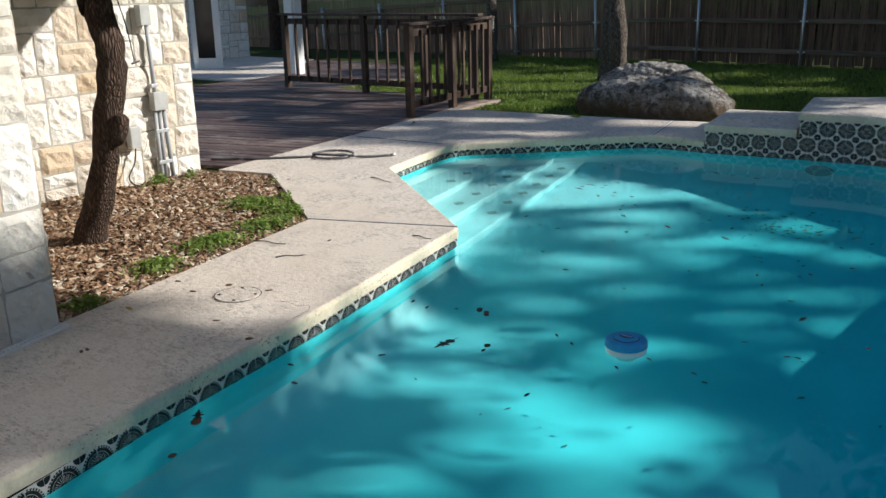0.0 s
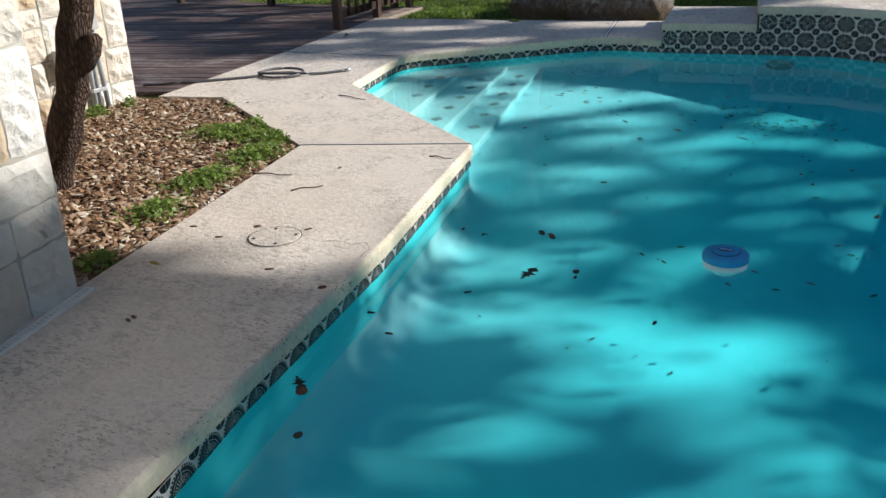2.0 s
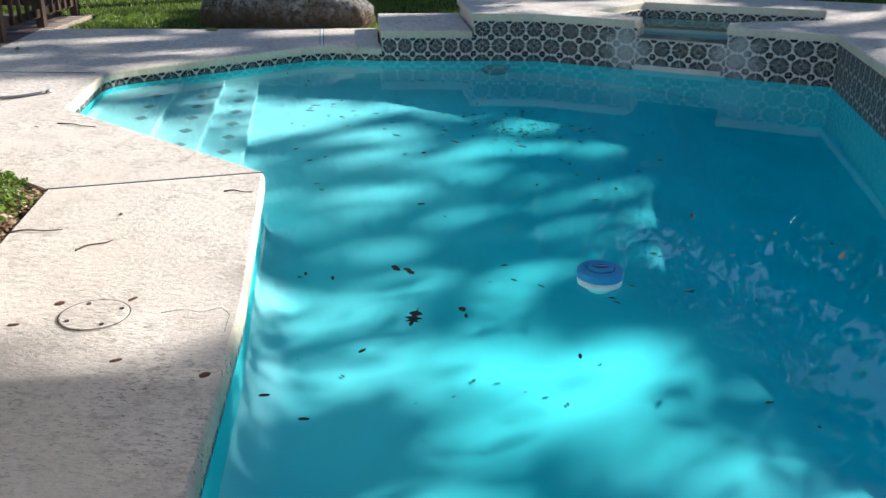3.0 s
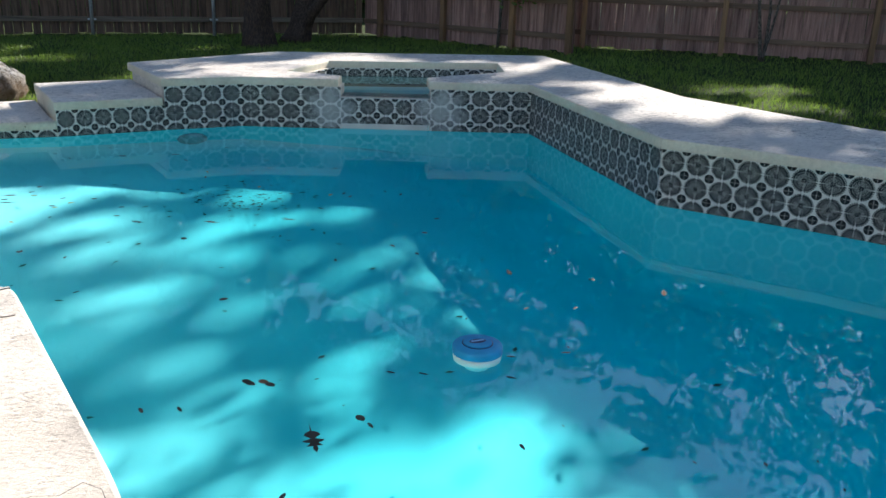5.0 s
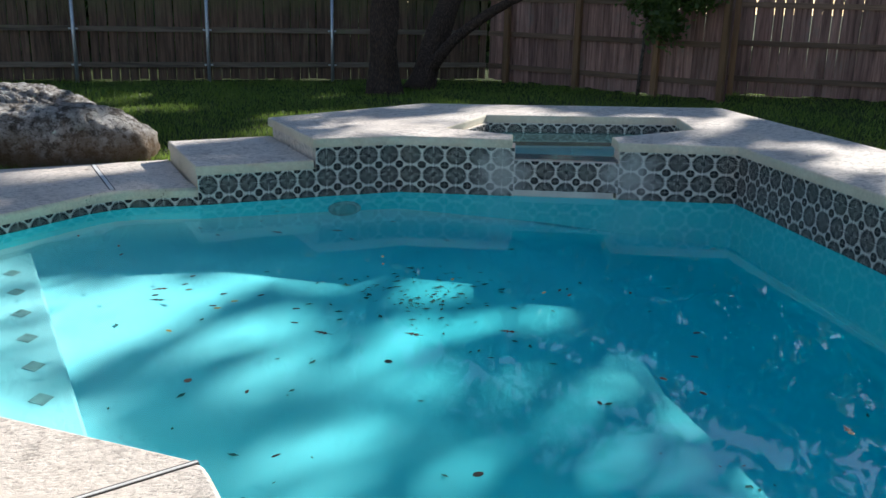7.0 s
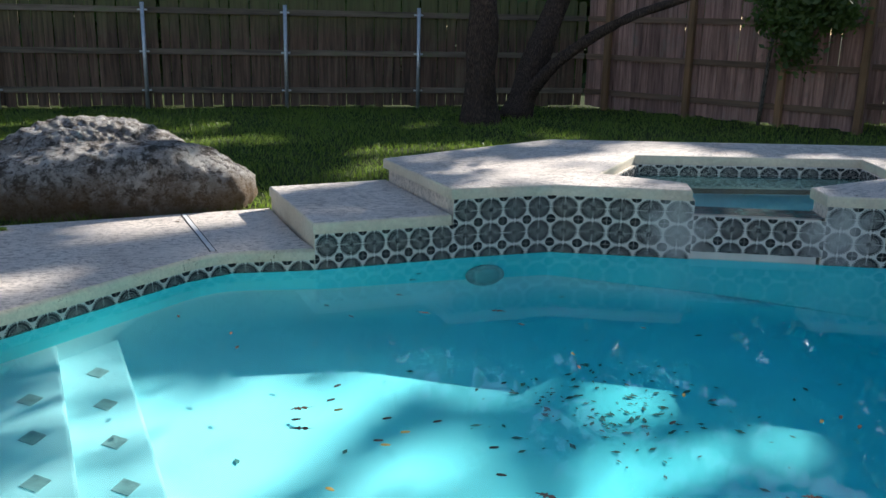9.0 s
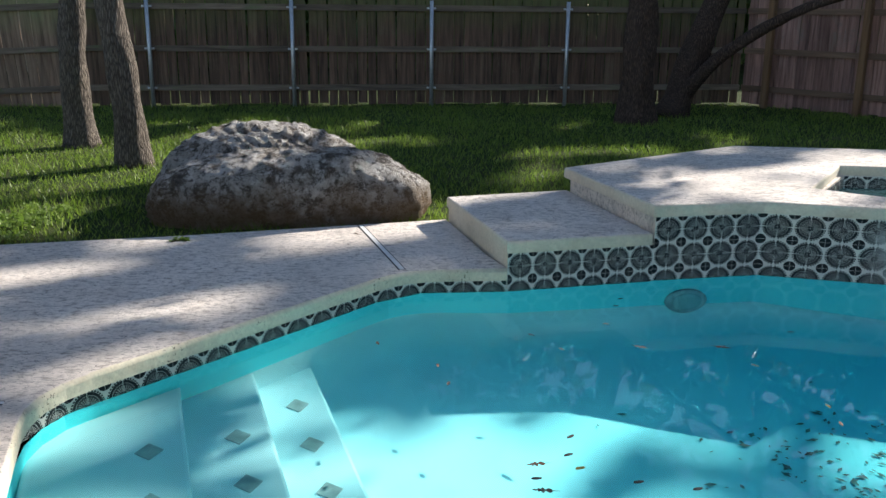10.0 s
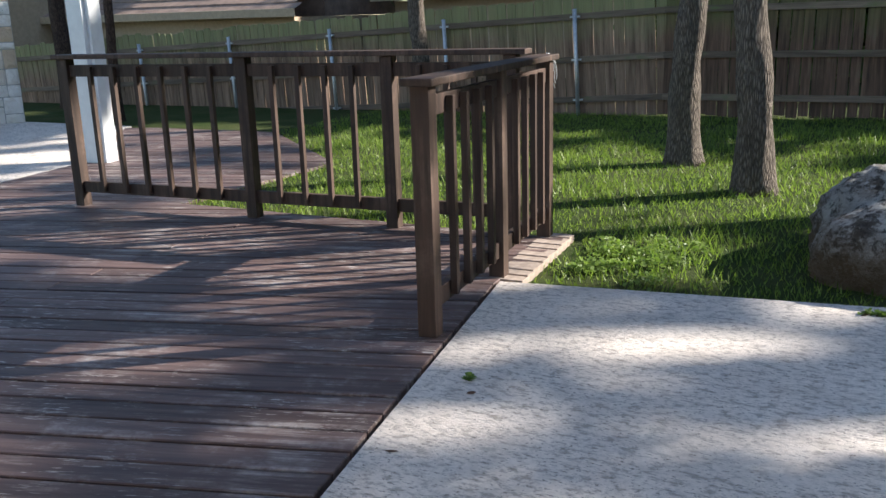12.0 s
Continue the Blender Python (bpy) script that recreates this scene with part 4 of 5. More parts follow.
# ---- trees ----
def tree(x, y, trunk, radii, label, mat, crowns, seed, limbs=(), leaves=3200, leaf=0.085):
    t = thing("tree", (x, y, LAWN - 0.05), label, "tree", "garden trees")
    bm = bmesh.new()
    line = spline(trunk, 6)
    rr = [radii[0] + (radii[1] - radii[0]) * (i / (len(line) - 1)) for i in range(len(line))]
    rr[0] *= 1.35
    rr[1] *= 1.16
    rr[2] *= 1.06
    tube(bm, line, rr, 18, wob=0.16, seed=seed)
    part("trunk", bm, mat, t)
    rng = random.Random(seed)
    for pts, r0 in limbs:
        bm = bmesh.new()
        ln = spline(pts, 6)
        tube(bm, ln, [r0 * (1 - 0.75 * i / (len(ln) - 1)) for i in range(len(ln))], 10, wob=0.15, seed=seed + 5)
        part("limb", bm, mat, t)
    if crowns:
        r = np.random.RandomState(seed)
        P = []
        for cx, cy, cz, rx, ry, rz, share in crowns:
            n = int(leaves * share)
            k = max(8, n // 60)
            c = r.normal(size=(k, 3))
            c /= np.linalg.norm(c, axis=1)[:, None]
            c *= r.uniform(0.25, 1.0, (k, 1)) ** 0.5
            c = c * (rx, ry, rz) + (cx, cy, cz)
            pick = r.randint(0, k, n)
            P.append(c[pick] + r.normal(scale=0.3, size=(n, 3)))
        P = thinned(np.concatenate(P) + (x, y, 0), seed) - (x, y, 0)
        n = len(P)
        a = r.normal(size=(n, 3))
        a /= np.linalg.norm(a, axis=1)[:, None]
        b = np.cross(a, r.normal(size=(n, 3)))
        b /= np.linalg.norm(b, axis=1)[:, None]
        s = leaf * r.uniform(0.6, 1.3, (n, 1))
        V = np.stack([P - a * s, P - b * s * 0.42, P + a * s, P + b * s * 0.42], 1).reshape(-1, 3)
        F = np.arange(4 * n).reshape(-1, 4)
        me = bpy.data.meshes.new("crown")
        me.from_pydata(V.tolist(), [], F.tolist())
        me.materials.append(M["leaf"])
        ob = new("crown", me)
        ob.parent = t
    return t


# the two lawn trees by the boulder and one by the fence
tree(-3.82, 9.17, [(0, 0, 0), (-0.02, 0, 0.8), (0.03, 0.02, 1.6), (0.12, 0.1, 3.0), (0.3, 0.2, 4.6)], (0.15, 0.10), "slim oak with rough grey bark on the lawn", M["bark"],
     [(0.3, 0.3, 5.4, 2.4, 2.2, 1.1, 1.0)], 21, [([(0.12, 0.1, 3.0), (0.8, 0.4, 3.8), (1.4, 0.8, 4.9)], 0.06), ([(0.2, 0.15, 3.6), (-0.5, 0.1, 4.4), (-1.1, 0.0, 5.3)], 0.05)])
tree(-2.98, 7.92, [(0, 0, 0), (-0.03, 0, 0.8), (-0.10, 0.0, 1.6), (-0.2, 0.1, 3.0), (-0.1, 0.3, 4.6)], (0.145, 0.10), "slim oak with finely ridged grey bark near the boulder", M["bark"],
     [(0.0, 0.3, 5.3, 1.8, 1.8, 1.0, 1.0)], 22, [([(-0.2, 0.1, 3.0), (0.5, -0.1, 3.9), (1.2, -0.3, 4.9)], 0.06)])
tree(-8.05, 11.6, [(0, 0, 0), (0.02, 0, 1.0), (-0.03, 0, 2.0), (0.1, 0, 4.0)], (0.13, 0.09), "slim pale-barked tree by the fence", M["bark"], [(0, 0, 5.0, 1.6, 1.6, 1.2, 1.0)], 23)
tree(-15.74, 12.1, [(0, 0, -0.4), (0.03, 0, 1.0), (-0.02, 0, 2.2), (0.1, 0, 4.6)], (0.17, 0.12), "rough brown tree trunk beyond the patio", M["bark2"], [], 27)
tree(-12.9, 10.6, [(0, 0, -0.1), (0.02, 0, 1.0), (0.06, 0, 2.0), (0.02, 0.1, 4.4)], (0.08, 0.06), "thin young tree beside the patio", M["bark2"], [], 28)
# dark leaning group by the fence corner
tree(2.80, 10.9, [(0, 0, 0), (-0.02, 0, 0.9), (0.0, 0.05, 1.8), (-0.1, 0.1, 3.4), (-0.2, 0.2, 4.8)], (0.23, 0.13), "dark oak trunk in deep shade near the fence corner", M["bark2"],
     [(0.2, -0.3, 5.4, 2.8, 2.6, 1.1, 1.0), (3.0, -2.2, 5.2, 2.3, 2.3, 0.9, 0.9)], 24, [([(-0.1, 0.1, 3.0), (1.0, -0.4, 3.9), (2.4, -1.1, 4.8)], 0.08)], leaves=4200)
tree(3.55, 11.7, [(0, 0, 0), (0.3, 0.1, 0.9), (0.75, 0.2, 2.0), (1.3, 0.3, 3.4), (1.8, 0.4, 4.8)], (0.21, 0.12), "dark leaning oak near the fence corner", M["bark2"],
     [(2.4, 0.2, 5.6, 3.0, 2.4, 1.1, 1.0)], 25,
     [([(0.05, 0, 0.25), (0.55, -0.4, 0.95), (1.3, -0.8, 1.5), (2.2, -1.1, 1.85), (3.3, -1.4, 2.3)], 0.11)], leaves=4000)
tree(9.9, 1.9, [(0, 0, 0), (-0.1, 0.1, 1.2), (-0.4, 0.4, 2.6), (-0.9, 0.8, 4.2)], (0.2, 0.12), "oak shading the pool from beyond the raised deck", M["bark"],
     [(-1.2, 1.4, 5.3, 2.6, 2.6, 0.9, 1.0), (0.4, 3.6, 5.5, 2.4, 2.2, 0.9, 0.8)], 26, leaves=5000)
# the crooked tree in the bed
def bed_tree():
    t = thing("tree", (-1.955, -1.66, -0.05), "crooked dark-barked tree growing in the mulch bed", "tree", "garden trees")
    lean = [(-0.02, -0.06), (0.025, 0.01), (0.215, 0.36), (0.395, 0.71), (0.465, 0.94), (0.555, 1.19), (0.575, 1.35), (0.515, 1.52), (0.495, 1.62), (0.415, 1.6), (0.445, 2.2), (0.0, 3.0), (0.1, 4.0)]
    line = spline([(r, 0.0, z) for r, z in lean], 5)
    bm = bmesh.new()
    rr = [max(0.05, 0.094 - 0.022 * min(1, p.z / 2.5)) + 0.05 * math.exp(-max(0, p.z + 0.05) / 0.11) for p in line]
    tube(bm, line, rr, 22, wob=0.2, seed=31)
    part("trunk", bm, M["bark2"], t)
    bm = bmesh.new()
    tube(bm, [(0.495, 0.0, 0.750), (0.555, 0.0, 0.830), (0.595, 0.0, 0.910), (0.598, 0.0, 0.930)], [0.045, 0.05, 0.045, 0.03], 12, wob=0.2, seed=4)
    part("stub", bm, M["bark2"], t, "sawn-off branch stub")
    return t


bed_tree()


# ---- grass, chips and weeds ----
def blades(name, x, y, h, lean, width, z, mat, seed, label):
    r = np.random.RandomState(seed)
    n = len(x)
    an = r.uniform(0, 2 * np.pi, n)
    dx, dy = np.cos(an) * width / 2, np.sin(an) * width / 2
    la = r.uniform(0, 2 * np.pi, n)
    ox, oy = np.cos(la) * lean * h, np.sin(la) * lean * h
    V = np.stack([np.stack([x - dx, y - dy, np.full(n, z)], 1), np.stack([x + dx, y + dy, np.full(n, z)], 1), np.stack([x + ox, y + oy, z + h], 1)], 1).reshape(-1, 3)
    me = bpy.data.meshes.new(name)
    me.vertices.add(3 * n)
    me.vertices.foreach_set("co", V.ravel())
    me.loops.add(3 * n)
    me.loops.foreach_set("vertex_index", np.arange(3 * n))
    me.polygons.add(n)
    me.polygons.foreach_set("loop_start", np.arange(0, 3 * n, 3))
    me.materials.append(mat)
    me.update(calc_edges=True)
    me.validate()
    return tagged(new(name, me), label, "grass", kind="stuff")


r = np.random.RandomState(7)
lawn_hole = [(-3.85, 4.82), (-2.0, 5.08), (-0.3, 5.45), (0.64, 5.64), (2.32, 6.62), (5.50, 5.94), (5.24, 2.6), (5.70, 0.93), (6.95, -1.2), (7.0, -8), (-12, -8), (-12, 5.85), (-3.66, 5.85)]
n = 260000
gx, gy = r.uniform(-9.5, 13.0, n), r.uniform(-1.0, 13.3, n)
keep = ~inside(gx, gy, lawn_hole) & ~inside(gx, gy, FAR_DECK) & ~((gx < -9.4) & (gy < 9.9)) & (gy - 13.1 < 0.0) & (gy < 13.1 - np.maximum(0, gx - 5.2) * 1.25 + (gx > 7.8) * 5)
near = r.uniform(0, 1, n) < np.clip(1.25 - (np.hypot(gx + 1.5, gy - 5) - 3) / 11, 0.25, 1)
gx, gy = gx[keep & near], gy[keep & near]
clump = np.array([noise.noise(Vector((a * 1.1, b * 1.1, 0))) for a, b in zip(gx[::1], gy[::1])])
hh = (0.045 + 0.05 * np.clip(clump + 0.3, 0, 1)) * r.uniform(0.5, 1.3, len(gx))
blades("grass", gx, gy, hh, r.uniform(0.2, 0.9, len(gx)), 0.011, LAWN - 0.004, M["grass"], 3, "uneven green lawn of fine grass")


def scatter(name, poly, count, size, mat, seed, label, z, flat=0.35):
    r = np.random.RandomState(seed)
    xs_, ys_ = [p[0] for p in poly], [p[1] for p in poly]
    x, y = r.uniform(min(xs_), max(xs_), count), r.uniform(min(ys_), max(ys_), count)
    k = inside(x, y, poly)
    x, y = x[k], y[k]
    n = len(x)
    a = r.normal(size=(n, 3))
    a[:, 2] *= flat
    a /= np.linalg.norm(a, axis=1)[:, None]
    b = np.cross(np.stack([a[:, 1] * 0.2, a[:, 0] * 0.2, np.ones(n)], 1), a)
    b /= np.linalg.norm(b, axis=1)[:, None]
    c = np.cross(a, b)
    s = size * r.uniform(0.4, 1.3, (n, 1))
    P = np.stack([x, y, z + s[:, 0] * 0.25 + r.uniform(0, 0.012, n)], 1)
    w = s * r.uniform(0.3, 0.7, (n, 1))
    top = c * s * 0.12
    V = np.stack([P - a * s, P - b * w, P + a * s * 0.9 - b * w * 0.3, P + b * w, P + top + a * s * 0.1], 1).reshape(-1, 3)
    base = np.arange(n)[:, None, None] * 5
    F = (base + np.array([[0, 1, 4], [1, 2, 4], [2, 3, 4], [3, 0, 4]])[None]).reshape(-1, 3)
    me = bpy.data.meshes.new(name)
    me.from_pydata(V.tolist(), [], F.tolist())
    me.materials.append(mat)
    return tagged(new(name, me), label, name.replace("_", " "), kind="stuff")


scatter("bark_chips", bed, 26000, 0.028, M["chip"], 5, "loose brown and pale bark chips on the bed", -0.036)


def weed_patch(x, y, rx, ry, n, seed, h=0.07):
    r = np.random.RandomState(seed)
    px, py = x + r.normal(size=n) * rx * 0.5, y + r.normal(size=n) * ry * 0.5
    if x > -3 and y < 1:
        k = inside(px, py, bed)
        px, py = px[k], py[k]
        n = len(px)
    t = r.uniform(0.2, 1, n) * h * np.exp(-0.5 * (((px - x) / rx) ** 2 + ((py - y) / ry) ** 2))
    P = np.stack([px, py, -0.03 + t], 1)
    a = r.normal(size=(n, 3)) * (1, 1, 0.45)
    a /= np.linalg.norm(a, axis=1)[:, None]
    b = np.cross(a, r.normal(size=(n, 3)) * (0.3, 0.3, 1))
    b /= np.linalg.norm(b, axis=1)[:, None]
    s = 0.0125 * r.uniform(0.5, 1.5, (n, 1))
    V = np.stack([P - a * s, P - b * s * 0.8, P + a * s, P + b * s * 0.8], 1).reshape(-1, 3)
    me = bpy.data.meshes.new("weeds")
    me.from_pydata(V.tolist(), [], np.arange(4 * n).reshape(-1, 4).tolist())
    me.materials.append(M["weed"])
    tagged(new("weeds", me), "low patch of green clover-like weeds in the mulch", "weeds", "weed patches", "stuff")


for i, (x, y, rx, ry, n_) in enumerate(((-1.75, -0.35, 0.28, 0.2, 900), (-1.35, -0.30, 0.22, 0.2, 800), (-1.2, -0.7, 0.2, 0.25, 700), (-1.15, -1.25, 0.15, 0.25, 700), (-1.0, -1.75, 0.14, 0.18, 450),
                                        (-1.7, 0.0, 0.15, 0.15, 350), (-2.2, 0.35, 0.12, 0.1, 160), (-0.72, -2.4, 0.1, 0.12, 250), (-1.45, 0.0, 0.3, 0.15, 500), (-3.12, -0.3, 0.06, 0.12, 200), (-3.12, 0.05, 0.05, 0.06, 90))):
    weed_patch(x, y, rx, ry, n_, 40 + i, 0.1 if x < -3 else 0.07)
for i, (x, y) in enumerate(((-3.40, 3.49), (-2.01, 4.93), (-1.95, 4.93))):
    weed_patch(x, y, 0.03, 0.025, 60, 60 + i, 0.06)
r = np.random.RandomState(90)
for i in range(14):
    weed_patch(-3.6 + r.uniform(0, 0.6), 5.1 + r.uniform(0, 0.9), 0.12, 0.10, 130, 70 + i, 0.06)
# ---- places of loose leaves and twigs ----
WATER_LEAVES = [
    (1.02, -1.45, "oak", 0.085, "darkleaf"),
    (0.66, -2.70, "oak", 0.06, "darkleaf"), (0.70, -2.74, "round", 0.03, "deadleaf"),
    (0.87, -0.95, "round", 0.022, "darkleaf"),
    (0.88, -0.97, "round", 0.022, "darkleaf"),
    (0.48, -1.07, "thin", 0.02, "darkleaf"),
    (0.61, -1.1, "thin", 0.02, "darkleaf"),
    (1.42, -1.03, "thin", 0.02, "darkleaf"),
    (1.94, -1.03, "thin", 0.02, "darkleaf"),
    (0.86, -1.75, "thin", 0.02, "darkleaf"),
    (0.58, -2.1, "thin", 0.02, "darkleaf"),
    (0.75, -2.23, "thin", 0.02, "darkleaf"),
    (1.21, -1.35, "round", 0.022, "darkleaf"),
    (0.86, -2.97, "round", 0.022, "darkleaf"),
    (1.68, -1.7, "thin", 0.02, "darkleaf"),
    (2.23, -0.56, "thin", 0.02, "darkleaf"),
    (0.93, -0.97, "round", 0.022, "deadleaf"),
    (0.95, -1.0, "round", 0.022, "darkleaf"),
    (1.54, -1.08, "thin", 0.02, "darkleaf"),
    (1.23, -1.41, "thin", 0.02, "darkleaf"),
    (2.18, -1.06, "thin", 0.02, "darkleaf"),
    (2.46, -0.62, "thin", 0.02, "darkleaf"),
    (2.36, -0.07, "oak", 0.042, "darkleaf"),
    (2.99, -0.56, "oak", 0.042, "deadleaf"),
    (2.74, -0.29, "thin", 0.02, "darkleaf"),
    (0.89, -0.06, "round", 0.022, "darkleaf"),
    (0.97, 1.25, "oak", 0.042, "deadleaf"),
    (1.43, 1.19, "oak", 0.042, "deadleaf"),
    (1.53, 0.36, "thin", 0.02, "darkleaf"),
    (2.16, 0.71, "thin", 0.02, "deadleaf"),
    (1.94, 1.64, "thin", 0.02, "deadleaf"),
    (1.86, -1.21, "thin", 0.02, "darkleaf"),
    (1.22, 1.8, "thin", 0.02, "darkleaf"),
    (2.33, 0.98, "thin", 0.02, "darkleaf"),
    (0.44, 1.52, "thin", 0.02, "darkleaf"),
    (0.55, 1.36, "oak", 0.042, "darkleaf"),
    (-0.21, 2.18, "oak", 0.042, "deadleaf"),
    (-0.06, 0.93, "round", 0.022, "darkleaf"),
    (1.92, 1.73, "thin", 0.02, "darkleaf"),
    (2.29, 1.61, "thin", 0.02, "darkleaf"),
    (1.39, 2.04, "thin", 0.02, "yellowleaf"),
    (0.79, 0.95, "round", 0.022, "darkleaf"),
    (1.09, 2.57, "thin", 0.02, "yellowleaf"),
    (1.9, 0.52, "thin", 0.02, "deadleaf"),
    (0.24, 0.22, "thin", 0.02, "darkleaf"),
    (-0.04, 2.38, "thin", 0.02, "darkleaf"),
    (0.08, 1.81, "thin", 0.02, "yellowleaf"),
    (-0.15, 1.53, "thin", 0.02, "yellowleaf"),
    (3.25, 2.33, "thin", 0.02, "darkleaf"),
    (1.82, 1.71, "thin", 0.02, "yellowleaf"),
    (1.99, 0.35, "thin", 0.02, "darkleaf"),
    (0.17, 0.77, "thin", 0.02, "darkleaf"),
    (-0.22, 2.0, "oak", 0.042, "darkleaf"),
    (-0.23, 2.08, "thin", 0.02, "darkleaf"),
    (-0.08, 2.24, "thin", 0.02, "darkleaf"),
    (-0.06, 2.14, "thin", 0.02, "yellowleaf"),
    (0.12, 2.03, "thin", 0.02, "darkleaf"),
    (0.17, 1.9, "thin", 0.02, "yellowleaf"),
    (0.06, 1.85, "thin", 0.02, "darkleaf"),
    (0.31, 1.97, "thin", 0.02, "darkleaf"),
    (1.06, 2.41, "thin", 0.02, "deadleaf"),
    (-0.46, 2.91, "thin", 0.02, "darkleaf"),
    (-0.76, 3.41, "thin", 0.02, "deadleaf"),
    (-0.49, 3.11, "thin", 0.02, "deadleaf"),
    (0.51, 3.27, "oak", 0.042, "darkleaf"),
    (0.91, 3.24, "oak", 0.042, "deadleaf"),
    (1.34, 3.42, "thin", 0.02, "deadleaf"),
    (0.97, 3.01, "thin", 0.02, "deadleaf"),
    (0.56, 3.88, "thin", 0.02, "deadleaf"),
    (0.43, 3.6, "thin", 0.02, "deadleaf"),
    (0.01, 3.47, "thin", 0.02, "darkleaf"),
    (1.58, 2.86, "thin", 0.02, "deadleaf"),
    (0.62, 4.0, "thin", 0.02, "darkleaf"),
    (0.12, 3.27, "thin", 0.02, "darkleaf"),
    (0.47, 1.72, "thin", 0.02, "darkleaf"),
]
DECK_LEAVES = [
    (-0.1, -2.78, "thin", 0.022, "deadleaf"),
    (-0.44, -2.31, "oak", 0.04, "yellowleaf"),
    (-0.61, -1.88, "thin", 0.022, "deadleaf"),
    (-0.31, -1.75, "round", 0.02, "deadleaf"),
    (-0.05, -1.68, "thin", 0.022, "deadleaf"),
    (-0.39, -1.94, "thin", 0.022, "deadleaf"),
    (0.42, -2.21, "round", 0.02, "deadleaf"),
    (-0.5, -0.77, "thin", 0.022, "deadleaf"),
    (0.09, -2.15, "thin", 0.022, "deadleaf"),
    (-0.17, -1.71, "thin", 0.022, "deadleaf"),
    (-0.16, -1.94, "thin", 0.022, "deadleaf"),
    (-2.21, 0.41, "thin", 0.022, "deadleaf"),
    (-1.75, 0.77, "thin", 0.022, "deadleaf"),
    (-0.1, -2.75, "thin", 0.022, "deadleaf"),
    (-2.01, 4.93, "thin", 0.022, "deadleaf"),
    (-1.94, 4.93, "thin", 0.022, "deadleaf"),
    (-0.87, 5.05, "thin", 0.022, "deadleaf"),
    (-3.33, 3.37, "round", 0.02, "deadleaf"),
    (-2.02, 4.91, "thin", 0.022, "deadleaf"),
    (-1.96, 4.93, "thin", 0.022, "deadleaf"),
    (-3.37, 2.83, "thin", 0.022, "deadleaf"),
]
TWIGS = [
    (-1.51, 0.83, 0.29, -12),
    (-0.79, -1.04, 0.24, 15),
    (-0.44, -1.17, 0.18, 49),
    (-0.04, -0.37, 0.15, 0),
]
# ---- fixtures on the wall behind the bed ----
wx = -3.27
cd = thing("conduit", (wx, -0.10, 0.0), "grey pipes and junction boxes fixed to the stone wall", "conduit")
for dy, z1, rad, lean in ((-0.055, 0.62, 0.018, 0.0), (-0.01, 0.60, 0.016, 0.0), (0.035, 0.60, 0.020, 0.03)):
    bm = bmesh.new()
    tube(bm, [(0.0, dy + lean, -0.04), (0.0, dy, z1)], [rad, rad], 12)
    part("pipe", bm, M["grey"], cd)
bm = bmesh.new()
tube(bm, [(0.0, -0.03, 0.60), (0.0, -0.05, 1.40)], [0.018, 0.018], 12)
part("pipe", bm, M["grey"], cd)
part("junction_box", boxbm(-0.03, -0.085, 0.60, 0.055, 0.055, 0.76, bevel=0.006), M["greybox"], cd, "grey metal junction box")
part("junction_box", boxbm(-0.03, -0.13, 1.33, 0.055, -0.03, 1.50, bevel=0.006), M["greybox"], cd, "grey metal junction box")
for z in (0.12, 0.40, 0.80):
    part("strap", boxbm(-0.02, -0.075, z, 0.024, 0.06 if z < 0.7 else -0.01, z + 0.03, bevel=0.002), M["steel"], cd)
bx = thing("outlet_box", (wx, -0.40, 0.30), "grey outlet box with a cover on the stone wall", "outlet box")
part("cover", boxbm(-0.03, -0.05, 0.0, 0.05, 0.05, 0.19, bevel=0.008), M["greybox"], bx)
bm = bmesh.new()
tube(bm, spline([(0.02, 0, 0.0), (0.03, -0.03, -0.12), (0.06, -0.12, -0.24), (0.1, -0.05, -0.32), (0.2, 0.2, -0.335)], 5), [0.007] * 21, 6)
part("cable", bm, M["black"], bx, "black cable")
wr = thing("hanging_cable", (wx, -0.36, 1.02), "thin black cable hanging in a loop on the stone wall", "cable")
bm = bmesh.new()
ln = spline([(0.0, -0.1, 0.75), (0.05, -0.02, 0.35), (0.05, 0.02, 0.08), (0.04, 0.03, 0.02), (0.05, 0.0, 0.0), (0.05, 0.08, 0.02)], 5)
tube(bm, ln, [0.006] * len(ln), 6)
part("cord", bm, M["black"], wr)

# ---- hose ----
h = thing("garden_hose", (-2.6, 1.3, 0.0), "dark grey garden hose looped once on the pavement", "hose")
pts = [(-0.95, -0.70, 0.012), (-0.6, -0.45, 0.012), (-0.25, -0.12, 0.012)]
for k in range(14):
    a = -2.4 + k * 2 * math.pi / 13
    pts.append((-0.05 + 0.19 * math.cos(a), 0.10 + 0.19 * math.sin(a), 0.014 + 0.018 * k / 13))
pts += [(0.1, 0.08, 0.03), (0.28, 0.22, 0.014), (0.42, 0.42, 0.012)]
bm = bmesh.new()
ln = spline(pts, 5)
tube(bm, ln, [0.012] * len(ln), 8)
part("tube", bm, M["hose"], h)
bm = bmesh.new()
tube(bm, [(0.42, 0.42, 0.014), (0.445, 0.46, 0.014)], [0.016, 0.016], 10)
part("coupling", bm, M["steel"], h)

